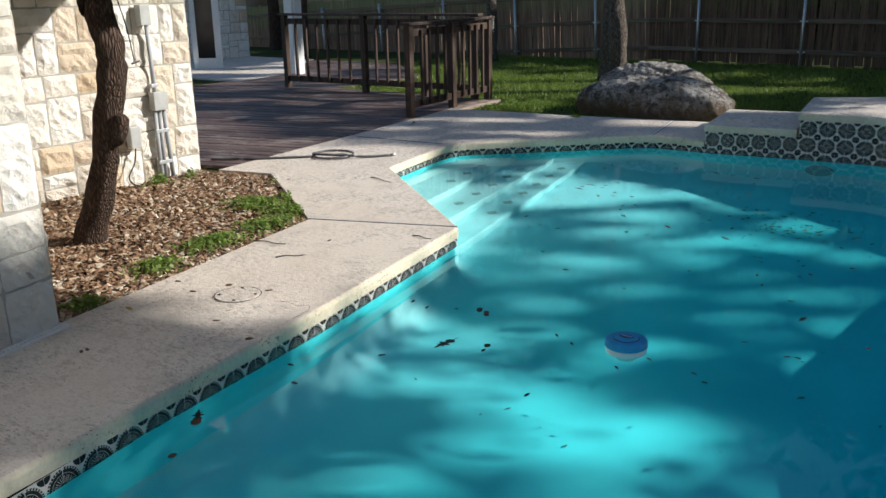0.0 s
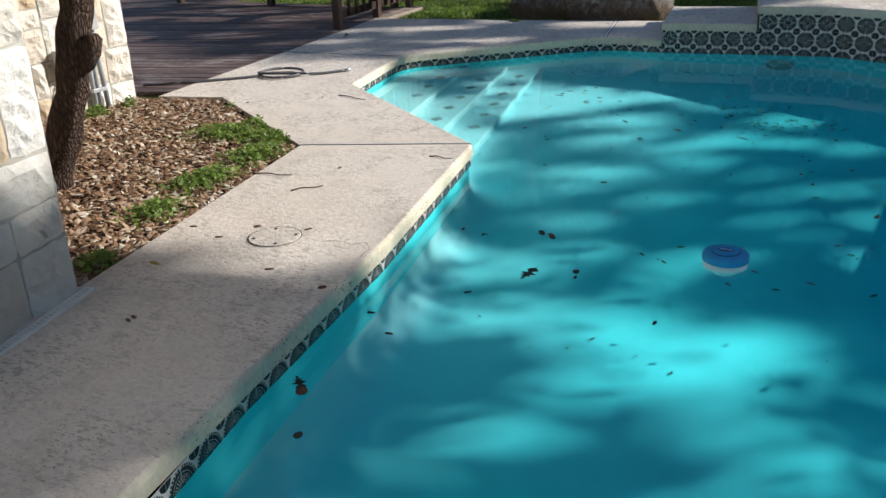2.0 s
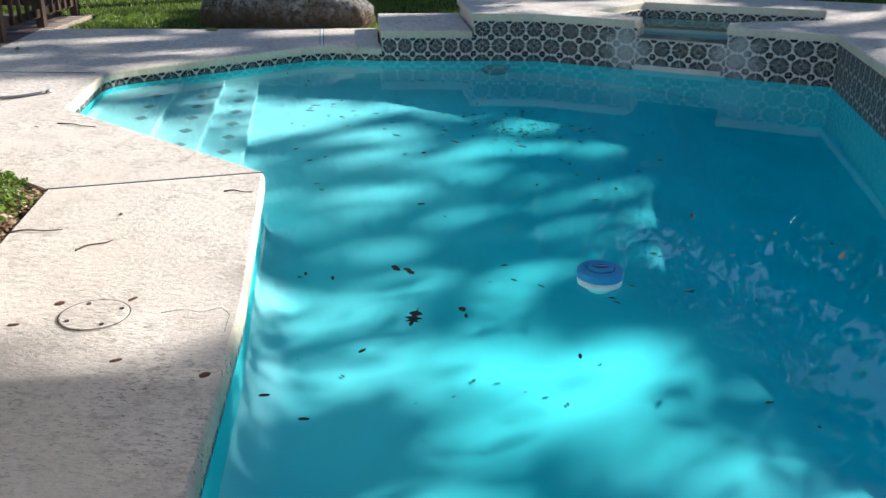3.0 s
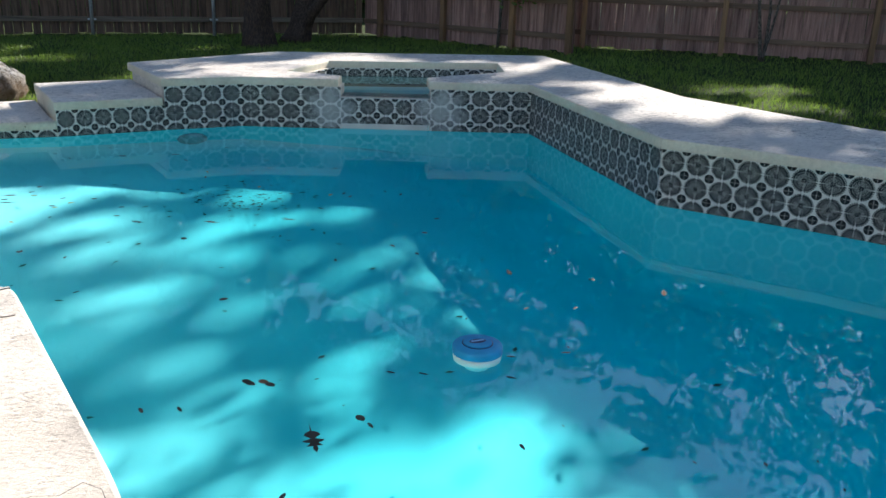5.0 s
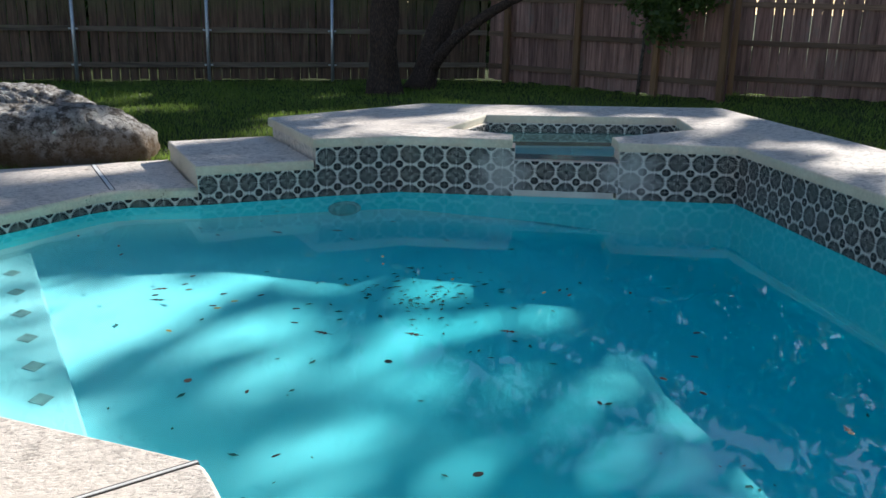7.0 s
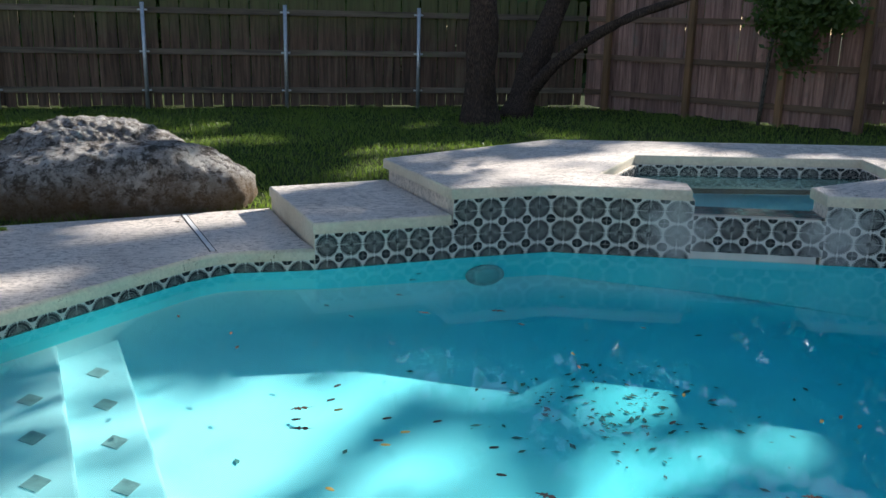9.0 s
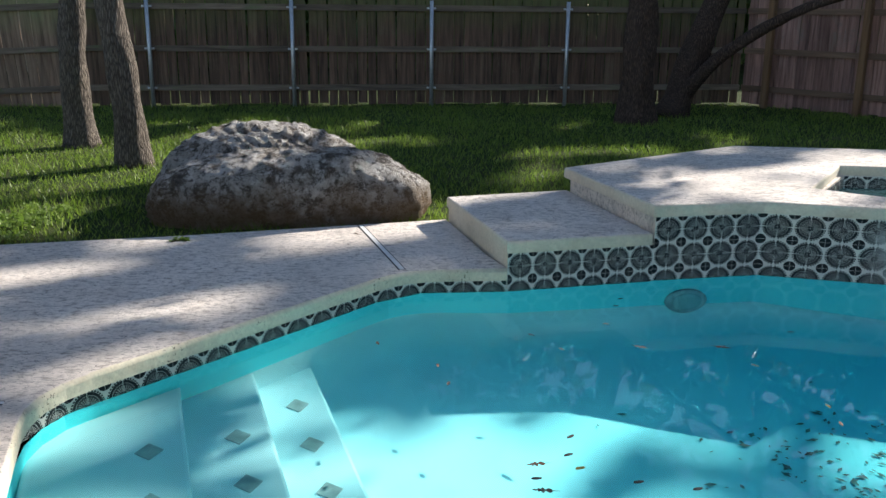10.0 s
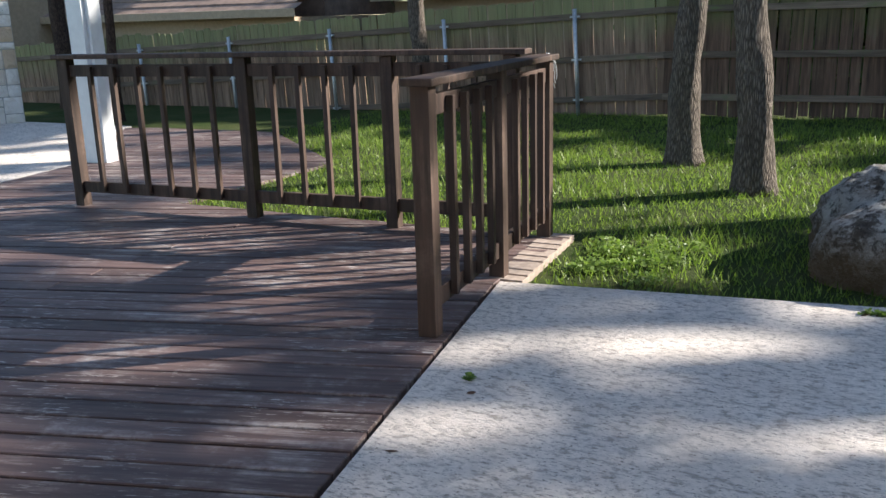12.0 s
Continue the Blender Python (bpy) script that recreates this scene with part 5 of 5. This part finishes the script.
# ---- skimmer lid ----
sk = thing("skimmer_lid", (-0.135, -1.83, 0.0), "round concrete-coloured skimmer lid set in the pavement", "skimmer lid")
bm = bmesh.new()
bmesh.ops.create_cone(bm, cap_ends=True, segments=40, radius1=0.125, radius2=0.122, depth=0.008, matrix=Matrix.Translation((0, 0, 0.002)))
part("lid", bm, M["deck"], sk)
bm = bmesh.new()
for k in range(40):
    a0, a1 = 2 * math.pi * k / 40, 2 * math.pi * (k + 1) / 40
    vs = [bm.verts.new((r * math.cos(a), r * math.sin(a), 0.0045)) for r, a in ((0.126, a0), (0.131, a0), (0.131, a1), (0.126, a1))]
    bm.faces.new(vs)
part("rim", bm, M["gap"], sk)
for a in (0.6, 2.2, 3.9, 5.4):
    bm = bmesh.new()
    bmesh.ops.create_cone(bm, cap_ends=True, segments=10, radius1=0.009, radius2=0.009, depth=0.003, matrix=Matrix.Translation((0.1 * math.cos(a), 0.1 * math.sin(a), 0.008)))
    part("screw_hole", bm, M["gap"], sk)

# ---- floating chlorinator ----
fl = thing("chlorine_floater", (1.80, -1.0, WATER), "blue and white floating chlorine dispenser on the pool water", "pool floater")


def lathe(prof, seg=32):
    bm = bmesh.new()
    rings = [[bm.verts.new((r * math.cos(2 * math.pi * k / seg), r * math.sin(2 * math.pi * k / seg), z)) for k in range(seg)] for r, z in prof]
    for a, b in zip(rings, rings[1:]):
        for k in range(seg):
            f = bm.faces.new((a[k], a[(k + 1) % seg], b[(k + 1) % seg], b[k]))
            f.smooth = True
    bm.faces.new(rings[0][::-1])
    bm.faces.new(rings[-1])
    return bm


part("base", lathe([(0.0328, -0.065), (0.0492, -0.058), (0.0492, -0.0246), (0.082, -0.0164), (0.0984, 0), (0.1017, 0.0246), (0.0984, 0.02788)]), M["white"], fl)
part("ring", lathe([(0.09922, 0.02829), (0.1041, 0.03116), (0.1041, 0.05576), (0.09922, 0.06396), (0.06396, 0.06888)], 48), M["blue"], fl)
part("groove", lathe([(0.06478, 0.06904), (0.06478, 0.0697), (0.06068, 0.06986)]), M["navy"], fl)
part("cap", lathe([(0.05986, 0.06995), (0.05904, 0.0738), (0.05412, 0.07626), (0.0164, 0.07667)]), M["blue"], fl)
bm = bmesh.new()
ring = [bm.verts.new((0.0369 * math.cos(a), 0.02132 * math.sin(a), 0.07749)) for a in [2 * math.pi * k / 24 for k in range(24)]]
ctr = bm.verts.new((0, 0, 0.07749))
for k in range(24):
    bm.faces.new((ctr, ring[k], ring[(k + 1) % 24]))
part("grip_recess", bm, M["navy"], fl, "dark oval grip recess")
part("grip", boxbm(-0.02788, -0.00492, 0.07765, 0.02788, 0.00492, 0.08118, bevel=0.00164), M["blue_sunlit"], fl)

# ---- drain along the near wall ----
u = (Vector((0.32, -6.1)) - Vector((-0.60, -2.66))).normalized()
dr = thing("drain_channel", pose(-0.50, -2.64, 0, 0, 0, math.degrees(math.atan2(u.y, u.x))), "narrow white slotted drain grate beside the stone wall", "drain")
for k in range(3):
    x0 = 0.0 + k * 0.62
    bm = bmesh.new()
    for yy0, yy1 in ((-0.0, 0.008), (0.037, 0.045)):
        box(bm, x0, yy0, -0.01, x0 + 0.6, yy1, 0.012)
    for j in range(25):
        box(bm, x0 + j * 0.0246, 0.0075, -0.01, x0 + j * 0.0246 + 0.014, 0.0375, 0.010)
    part("grate", bm, M["drain"], dr)
part("channel", boxbm(0, 0.001, -0.02, 1.85, 0.044, 0.003), M["gap"], dr)

# ---- porch column and patio things beyond the deck ----
pc = thing("porch_column", (-9.72, 7.35, -0.02), "square white painted porch column", "column")
part("shaft", boxbm(-0.11, -0.11, 0.0, 0.11, 0.11, 2.7, bevel=0.006), M["white"], pc)
part("trim_board", boxbm(0.114, -0.06, 0.0, 0.16, 0.1, 2.7, bevel=0.004), M["white"], pc)
stone_wall("wall_far", (-14.3, 10.0), (-15.0, 8.0), -0.05, 2.7, 15, "sunlit tan limestone wall of the house end", big=0.07)


pd = thing("patio_door", pose(-12.35, 7.27, -0.02, 0, 0, 52), "white framed glass patio door at the end of the house", "door")
for x0, x1, z0, z1 in ((-0.30, -0.20, 0.0, 2.1), (0.16, 0.30, 0.0, 2.1), (-0.198, 0.158, 0.0, 0.22), (-0.198, 0.158, 1.98, 2.1)):
    part("door_frame", boxbm(x0, -0.05, z0, x1, 0.05, z1, bevel=0.006), M["white"], pd)
part("pane", boxbm(-0.196, -0.006, 0.222, 0.156, 0.006, 1.978), M["glass"], pd, "dark glass pane")


# ---- neighbouring house over the fence ----
def house(place, w, d, eave, rise, wall_m, roof_m, label, seed):
    t = thing("neighbour_house", place, label, "house", "neighbouring houses")
    part("wall", boxbm(-w / 2 + 0.4, 0.5, -2, w / 2 - 0.4, d - 0.5, eave - 0.02), wall_m, t)
    part("fascia", boxbm(-w / 2, -0.03, eave - 0.02, w / 2, 0.0, eave + 0.16, bevel=0.01), M["siding"], t)
    rows = 14
    for k in range(rows):
        y0, y1 = d / 2 * k / rows, d / 2 * (k + 1) / rows
        z0, z1 = eave + 0.12 + rise * k / rows + 0.03, eave + 0.12 + rise * (k + 1) / rows
        ins = 0.55 * y0
        verts = [(-w / 2 + ins * 0.2, y0, z0), (w / 2 - ins, y0, z0), (w / 2 - ins, y1, z1), (-w / 2 + ins * 0.2, y1, z1), (-w / 2 + ins * 0.2, y0, z0 - 0.03), (w / 2 - ins, y0, z0 - 0.03)]
        raw("shingle_course", verts, [(0, 1, 2, 3), (4, 5, 1, 0)], roof_m, t)
    part("roof_back", boxbm(-w / 2, d / 2, eave, w / 2 - 2, d, eave + rise * 0.9), roof_m, t)
    return t


house((-18.4, 16.6, 0.0), 9.2, 8.0, 1.50, 2.2, M["siding"], M["shingle"], "neighbouring house with a brown shingled roof and tan eaves", 1)
house((-10.2, 19.5, 0.0), 7.0, 6.0, 1.80, 2.0, M["siding"], M["gap"], "neighbouring house with a dark roof behind the fence", 2)
gz = thing("garage", (-25.2, 15.5, 0.0), "tan clapboard outbuilding beyond the fence", "building")
for k in range(28):
    part("board", boxbm(-3.5, -0.02 - 0.01 * (k % 2), 0.14 * k, 3.5, 0.05, 0.14 * k + 0.139, bevel=0.004), M["siding"], gz)
part("wall", boxbm(-3.45, 0.051, 0, 3.45, 4, 3.9), M["siding"], gz)


# woods beyond the fences
def woods(x0, x1, y0, y1, n, seed, z0=0.6, z1=7.0, size=0.2):
    r = np.random.RandomState(seed)
    k = n // 160
    c = np.stack([r.uniform(x0, x1, k), r.uniform(y0, y1, k), r.uniform(z0, z1, k)], 1)
    P = c[r.randint(0, k, n)] + r.normal(size=(n, 3)) * (1.0, 1.0, 0.8)
    P[:, 2] = np.maximum(P[:, 2], 0.1)
    P = thinned(P, seed)
    n = len(P)
    a = r.normal(size=(n, 3))
    a /= np.linalg.norm(a, axis=1)[:, None]
    b = np.cross(a, r.normal(size=(n, 3)))
    b /= np.linalg.norm(b, axis=1)[:, None]
    s = size * r.uniform(0.6, 1.3, (n, 1))
    V = np.stack([P - a * s, P - b * s * 0.5, P + a * s, P + b * s * 0.5], 1).reshape(-1, 3)
    me = bpy.data.meshes.new("woods")
    me.from_pydata(V.tolist(), [], np.arange(4 * n).reshape(-1, 4).tolist())
    me.materials.append(M["leaf"])
    tagged(new("woods", me), "dense green foliage of the neighbouring gardens", "trees", kind="stuff")


woods(-6, 12, 20, 26, 40000, 61, size=0.26)
woods(0, 22, 20, 30, 90000, 65, 4.0, 18.0, 0.38)
woods(18, 32, 2, 20, 80000, 66, 5.0, 16.0, 0.3)
woods(-22, 0, 24, 32, 60000, 67, 3.0, 13.0, 0.36)
woods(18, 28, 6, 20, 45000, 62)
woods(14, 24, -16, 4, 14000, 63)
woods(-45, -28, 10, 40, 14000, 64)

# ---- shrub over the side fence and bare sapling ----
def twiggy(name, place, label, cat, stems, leaves, seed):
    t = thing(name, place, label, cat)
    for pts, r0 in stems:
        bm = bmesh.new()
        ln = spline(pts, 5)
        tube(bm, ln, [r0 * (1 - 0.6 * i / (len(ln) - 1)) for i in range(len(ln))], 7, wob=0.1, seed=seed)
        part("stem", bm, M["bark"], t)
    if leaves:
        r = np.random.RandomState(seed)
        (cx, cy, cz), (sx, sy, sz), n = leaves
        k = 16
        c = r.normal(size=(k, 3)) * (sx, sy, sz) * 0.55 + (cx, cy, cz)
        P = c[r.randint(0, k, n)] + r.normal(size=(n, 3)) * 0.12
        a = r.normal(size=(n, 3))
        a /= np.linalg.norm(a, axis=1)[:, None]
        b = np.cross(a, r.normal(size=(n, 3)))
        b /= np.linalg.norm(b, axis=1)[:, None]
        s = 0.05 * r.uniform(0.6, 1.3, (n, 1))
        V = np.stack([P - a * s, P - b * s * 0.5, P + a * s, P + b * s * 0.5], 1).reshape(-1, 3)
        me = bpy.data.meshes.new("foliage")
        me.from_pydata(V.tolist(), [], np.arange(4 * n).reshape(-1, 4).tolist())
        me.materials.append(M["leaf"])
        new("foliage", me).parent = t
    return t


twiggy("shrub", (6.9, 9.9, LAWN), "leafy green branch hanging over the cedar fence", "shrub",
       [([(0, 0.7, 0), (0, 0.5, 1.6), (0, 0.2, 2.1), (-0.1, -0.3, 1.9)], 0.03)], ((-0.1, -0.2, 1.62), (0.62, 0.35, 0.5), 6000), 71)
twiggy("sapling", (10.6, 8.2, LAWN), "bare multi-stemmed sapling before the cedar fence", "sapling",
       [([(0, 0, 0), (-0.1, 0, 0.6), (-0.22, 0, 1.3), (-0.3, 0, 2.2)], 0.035), ([(0.05, 0, 0), (0.08, 0, 0.7), (0.02, 0, 1.4), (0.1, 0, 2.3)], 0.03), ([(0.02, 0, 0), (0.15, 0, 0.5), (0.3, 0, 1.3), (0.45, 0, 2.2)], 0.028)], None, 72)


# ---- leaves on water and pavement ----
def leaf_shape(kind, s):
    if kind == "oak":
        side = [-1.35, -0.75, -0.62, -0.40, -0.42, -0.12, 0.05, 0.12, 0.30, 0.50, 0.48, 0.72, 1.0]
        wid = [0.0, 0.03, 0.24, 0.34, 0.06, 0.06, 0.44, 0.40, 0.06, 0.32, 0.05, 0.11, 0.0]
        prof = [(s * x, -s * w_) for x, w_ in zip(side, wid)] + [(s * x, s * w_) for x, w_ in list(zip(side, wid))[-2:0:-1]]
    elif kind == "round":
        prof = [(s * math.cos(2 * math.pi * k / 12), s * 0.75 * math.sin(2 * math.pi * k / 12)) for k in range(12)]
    else:
        prof = [(s * math.cos(2 * math.pi * k / 10), s * 0.38 * math.sin(2 * math.pi * k / 10)) for k in range(10)]
    bm = bmesh.new()
    c = bm.verts.new((0, 0, 0.0035))
    vs = [bm.verts.new((x, y, 0.001 + 0.003 * abs(math.sin(3 * i)))) for i, (x, y) in enumerate(prof)]
    lo = [bm.verts.new((v.co.x, v.co.y, v.co.z - 0.001)) for v in vs]
    n = len(vs)
    for i in range(n):
        bm.faces.new((c, vs[i], vs[(i + 1) % n]))
        bm.faces.new((vs[i], lo[i], lo[(i + 1) % n], vs[(i + 1) % n]))
    return bm


def leaf_at(x, y, z, kind, s, mat, label, rz):
    ob = part("leaf", leaf_shape(kind, s), M[mat], None)
    ob.matrix_basis = pose(x, y, z, 0, 0, rz)
    tagged(ob, label, "leaf", "fallen leaves")
    return ob


L_W = "dark curled leaf floating on the pool water"
for x, y, kind, s, mat in WATER_LEAVES:
    leaf_at(x, y, WATER + 0.001, kind, s, mat, {"darkleaf": L_W, "deadleaf": "brown dead leaf floating on the pool water", "yellowleaf": "yellow leaf floating on the pool water"}[mat], 37 * x + 91 * y)
for x, y, kind, s, mat in DECK_LEAVES:
    leaf_at(x, y, 0.0005, kind, s, mat, "small dead leaf lying on the pavement", 53 * x + 71 * y)


def litter():
    r = np.random.RandomState(81)
    n = 170
    P = np.concatenate([np.stack([r.normal(1.40, 0.30, n), r.normal(2.72, 0.26, n), np.full(n, -1.4)], 1),
                        np.stack([r.uniform(-0.5, 3.6, 90), r.uniform(-1.5, 3.6, 90), np.full(90, -1.4)], 1)])
    P[:, 2] = floor_z(P[:, 0], P[:, 1]) + 0.004
    n = len(P)
    an = r.uniform(0, 2 * np.pi, n)
    a = np.stack([np.cos(an), np.sin(an), r.uniform(-0.1, 0.1, n)], 1)
    b = np.stack([-np.sin(an), np.cos(an), r.uniform(-0.1, 0.1, n)], 1)
    s = 0.010 + 0.024 * r.uniform(0, 1, (n, 1)) ** 2
    V = np.stack([P - a * s, P - b * s * 0.45, P + a * s, P + b * s * 0.45], 1).reshape(-1, 3)
    V[:, 2] += 0.004
    me = bpy.data.meshes.new("leaf_litter")
    me.from_pydata(V.tolist(), [], np.arange(4 * n).reshape(-1, 4).tolist())
    me.materials.append(M["sunkleaf"])
    tagged(new("leaf_litter", me), "sunken dark leaves on the pool floor", "leaf litter", kind="stuff")


litter()
pl_ = thing("pool_light", pose(1.135, 4.362, -0.40, 90, 0, 6), "round underwater pool light with a dark rim on the wall", "pool light")
part("rim", lathe([(0.135, 0.0), (0.135, 0.02), (0.125, 0.028), (0.10, 0.030)]), M["diamond"], pl_)
part("lens", lathe([(0.098, 0.028), (0.09, 0.036), (0.05, 0.046), (0.01, 0.048)]), M["lens"], pl_, "pale domed lens")


cv = [(0.10, -1.78), (0.18, -1.74), (0.25, -1.76), (0.31, -1.71), (0.36, -1.76), (0.385, -1.90)]
bm = bmesh.new()
tube(bm, [(x, y, 0.0) for x, y in cv], [0.0009] * len(cv), 5)
tagged(part("crack", bm, M["gap"]), "fine dark crack in the pavement", kind="structure")


def twig(x, y, length, rz, label="thin grey twig lying on the pavement"):
    t = thing("twig", pose(x, y, 0.004, 0, 0, rz), label, "twig", "fallen twigs")
    bm = bmesh.new()
    ln = spline([(-length / 2, 0, 0), (-length / 6, 0.012, 0.004), (length / 5, -0.008, 0.003), (length / 2, 0.01, 0)], 4)
    tube(bm, ln, [0.0045 * (1 - 0.5 * i / (len(ln) - 1)) for i in range(len(ln))], 6)
    part("stick", bm, M["twig"], t)


for x, y, l, rz in TWIGS:
    twig(x, y, l, rz)


# ---- glazed tiles ----
def tile_mesh(pw, ph, half=False):
    """One square of the glaze pattern in x and z, facing -y: a toothed wheel cut by a pale cross, and quarter wheels in the corners."""
    vs, fs, mi = [], [], []

    def quad(pts, m, y=0.0):
        b = len(vs)
        vs.extend((x * pw, y, z * ph) for x, z in pts)
        fs.append(tuple(range(b, b + len(pts))))
        mi.append(m)
    g = 0.011
    for sx in (-1, 1):
        for sz in ((1,) if half else (-1, 1)):
            a = [(sx * g, sz * g), (sx * (0.5 - g * 0.5), sz * g), (sx * (0.5 - g * 0.5), sz * (0.5 - g * 0.5)), (sx * g, sz * (0.5 - g * 0.5))]
            quad(a if sx * sz > 0 else a[::-1], 0, -0.0015)
            def arc(r0, r1, t0, t1, m, y, k=8):
                ts = [math.radians(t0 + (t1 - t0) * i / k) for i in range(k + 1)]
                q = [(sx * r0 * math.cos(t), sz * r0 * math.sin(t)) for t in ts] + [(sx * r1 * math.cos(t), sz * r1 * math.sin(t)) for t in ts[::-1]]
                quad(q[::-1] if sx * sz > 0 else q, m, y)
            arc(0.014, 0.42, 1.8, 88.2, 1, -0.0022)
            for k in range(8):
                arc(0.424, 0.476, 3.5 + k * 10.6, 10.2 + k * 10.6, 1, -0.0022, 1)
            arc(0.326, 0.337, 1.8, 88.2, 0, -0.0024)
            r = 0.185
            cor = [(sx * (0.5 - g * 0.5), sz * (0.5 - g * 0.5))] + [(sx * (0.5 - g * 0.5 - r * math.cos(math.radians(t))), sz * (0.5 - g * 0.5 - r * math.sin(math.radians(t)))) for t in (0, 22, 45, 68, 90)]
            quad(cor[::-1] if sx * sz < 0 else cor, 1, -0.0022)
            for t in (9, 23, 37, 53, 67, 81):
                c, s_ = math.cos(math.radians(t)), math.sin(math.radians(t))
                w0, w1 = 0.003, 0.009
                q = [(sx * (0.09 * c + w0 * s_), sz * (0.09 * s_ - w0 * c)), (sx * (0.28 * c + w1 * s_), sz * (0.28 * s_ - w1 * c)),
                     (sx * (0.28 * c - w1 * s_), sz * (0.28 * s_ + w1 * c)), (sx * (0.09 * c - w0 * s_), sz * (0.09 * s_ + w0 * c))]
                quad(q if sx * sz > 0 else q[::-1], 0, -0.0026)
    b = len(vs)
    e = 0.5
    lo = 0.0 if half else -e
    vs.extend([(-e * pw, 0, lo * ph), (e * pw, 0, lo * ph), (e * pw, 0, e * ph), (-e * pw, 0, e * ph)])
    fs.append((b, b + 1, b + 2, b + 3))
    mi.append(0)
    me = bpy.data.meshes.new("tile")
    me.from_pydata(vs, [], fs)
    me.materials.append(M["tile"])
    me.materials.append(M["motif"])
    me.polygons.foreach_set("material_index", mi)
    me.update()
    return me


def tile_band(a, b, ztop, rows, label, pitch=0.165, flat=None, up=0.162):
    """Tiles from a to b; the face looks to the right of the way from a to b."""
    A3, B3 = Vector(a), Vector(b)
    d = B3 - A3
    L = d.length
    n = max(1, round(L / pitch))
    pw = L / n
    band = tagged(new("tile_band"), label, kind="structure")
    band.matrix_basis = pose(a[0], a[1], 0, 0, 0, math.degrees(math.atan2(d.y, d.x)))
    if flat is not None:
        band.matrix_basis = pose(a[0], a[1], flat, -90, 0, math.degrees(math.atan2(d.y, d.x)))
    full, top_half = tile_mesh(pw, up), tile_mesh(pw, up, True)
    for j in range(rows):
        me = top_half if j == rows - 1 and rows != 99 and ztop - (j + 0.5) * up < WATER + 0.05 else full
        for i in range(n):
            ob = new("tile", me)
            ob.parent = band
            ob.location = ((i + 0.5) * pw, -0.002, ztop - (j + 0.5) * up)


TL = "glazed tile band with dark toothed wheels on cream"
# order round the pool so that each face looks at the water
path = [(0.79, -3.74), (0.59, -2.92), (0.372, -1.682), (-0.022, -0.012), (-1.84, 1.29)]
for a, b in zip(path, path[1:]):
    tile_band(a, b, -COP, 1, TL)
tile_band((-1.84, 1.29), (-2.135, 2.50), -COP, 1, TL)
tile_band((-2.135, 2.50), (-2.02, 2.755), -COP, 1, TL)
tile_band((-2.02, 2.755), (-0.76, 4.055), -COP, 1, TL)
tile_band((-0.76, 4.055), (-0.50, 4.205), -COP, 1, TL)
tile_band((-0.50, 4.208), (0.0, 4.208), -COP, 1, TL)
tile_band((0.004, 4.208), (0.91, 4.350), STEP - COP, 2, TL)
tile_band((0.91, 4.350), (1.60, 4.425), PLAT - COP, 3, TL)
tile_band((1.60, 4.425), (2.485, 4.114), PLAT - COP, 3, TL, 0.18)
tile_band((2.485, 4.112), (3.285, 3.838), PLAT - COP - 0.10, 2, TL, 0.165)
tile_band((3.285, 3.843), (4.178, 3.535), PLAT - COP, 3, TL, 0.18)
tile_band((4.178, 3.535), (3.925, 0.95), PLAT - COP, 3, TL)
tile_band((3.925, 0.95), (4.645, 0.02), PLAT - COP, 3, TL)
tile_band((4.645, 0.02), (5.425, -1.19), PLAT - COP, 3, TL)
tile_band((2.745, 5.57), (4.53, 5.19), PLAT - COP, 1, TL, 0.17, up=0.14)
tile_band((2.13, 4.80), (2.745, 5.57), PLAT - COP, 1, TL, 0.17, up=0.14)
tile_band((4.53, 5.19), (4.28, 4.47), PLAT - COP, 1, TL, 0.17, up=0.14)
tile_band((2.485, 4.125), (3.285, 3.851), 0.24, 2, TL, 0.165, flat=0.168, up=0.12)
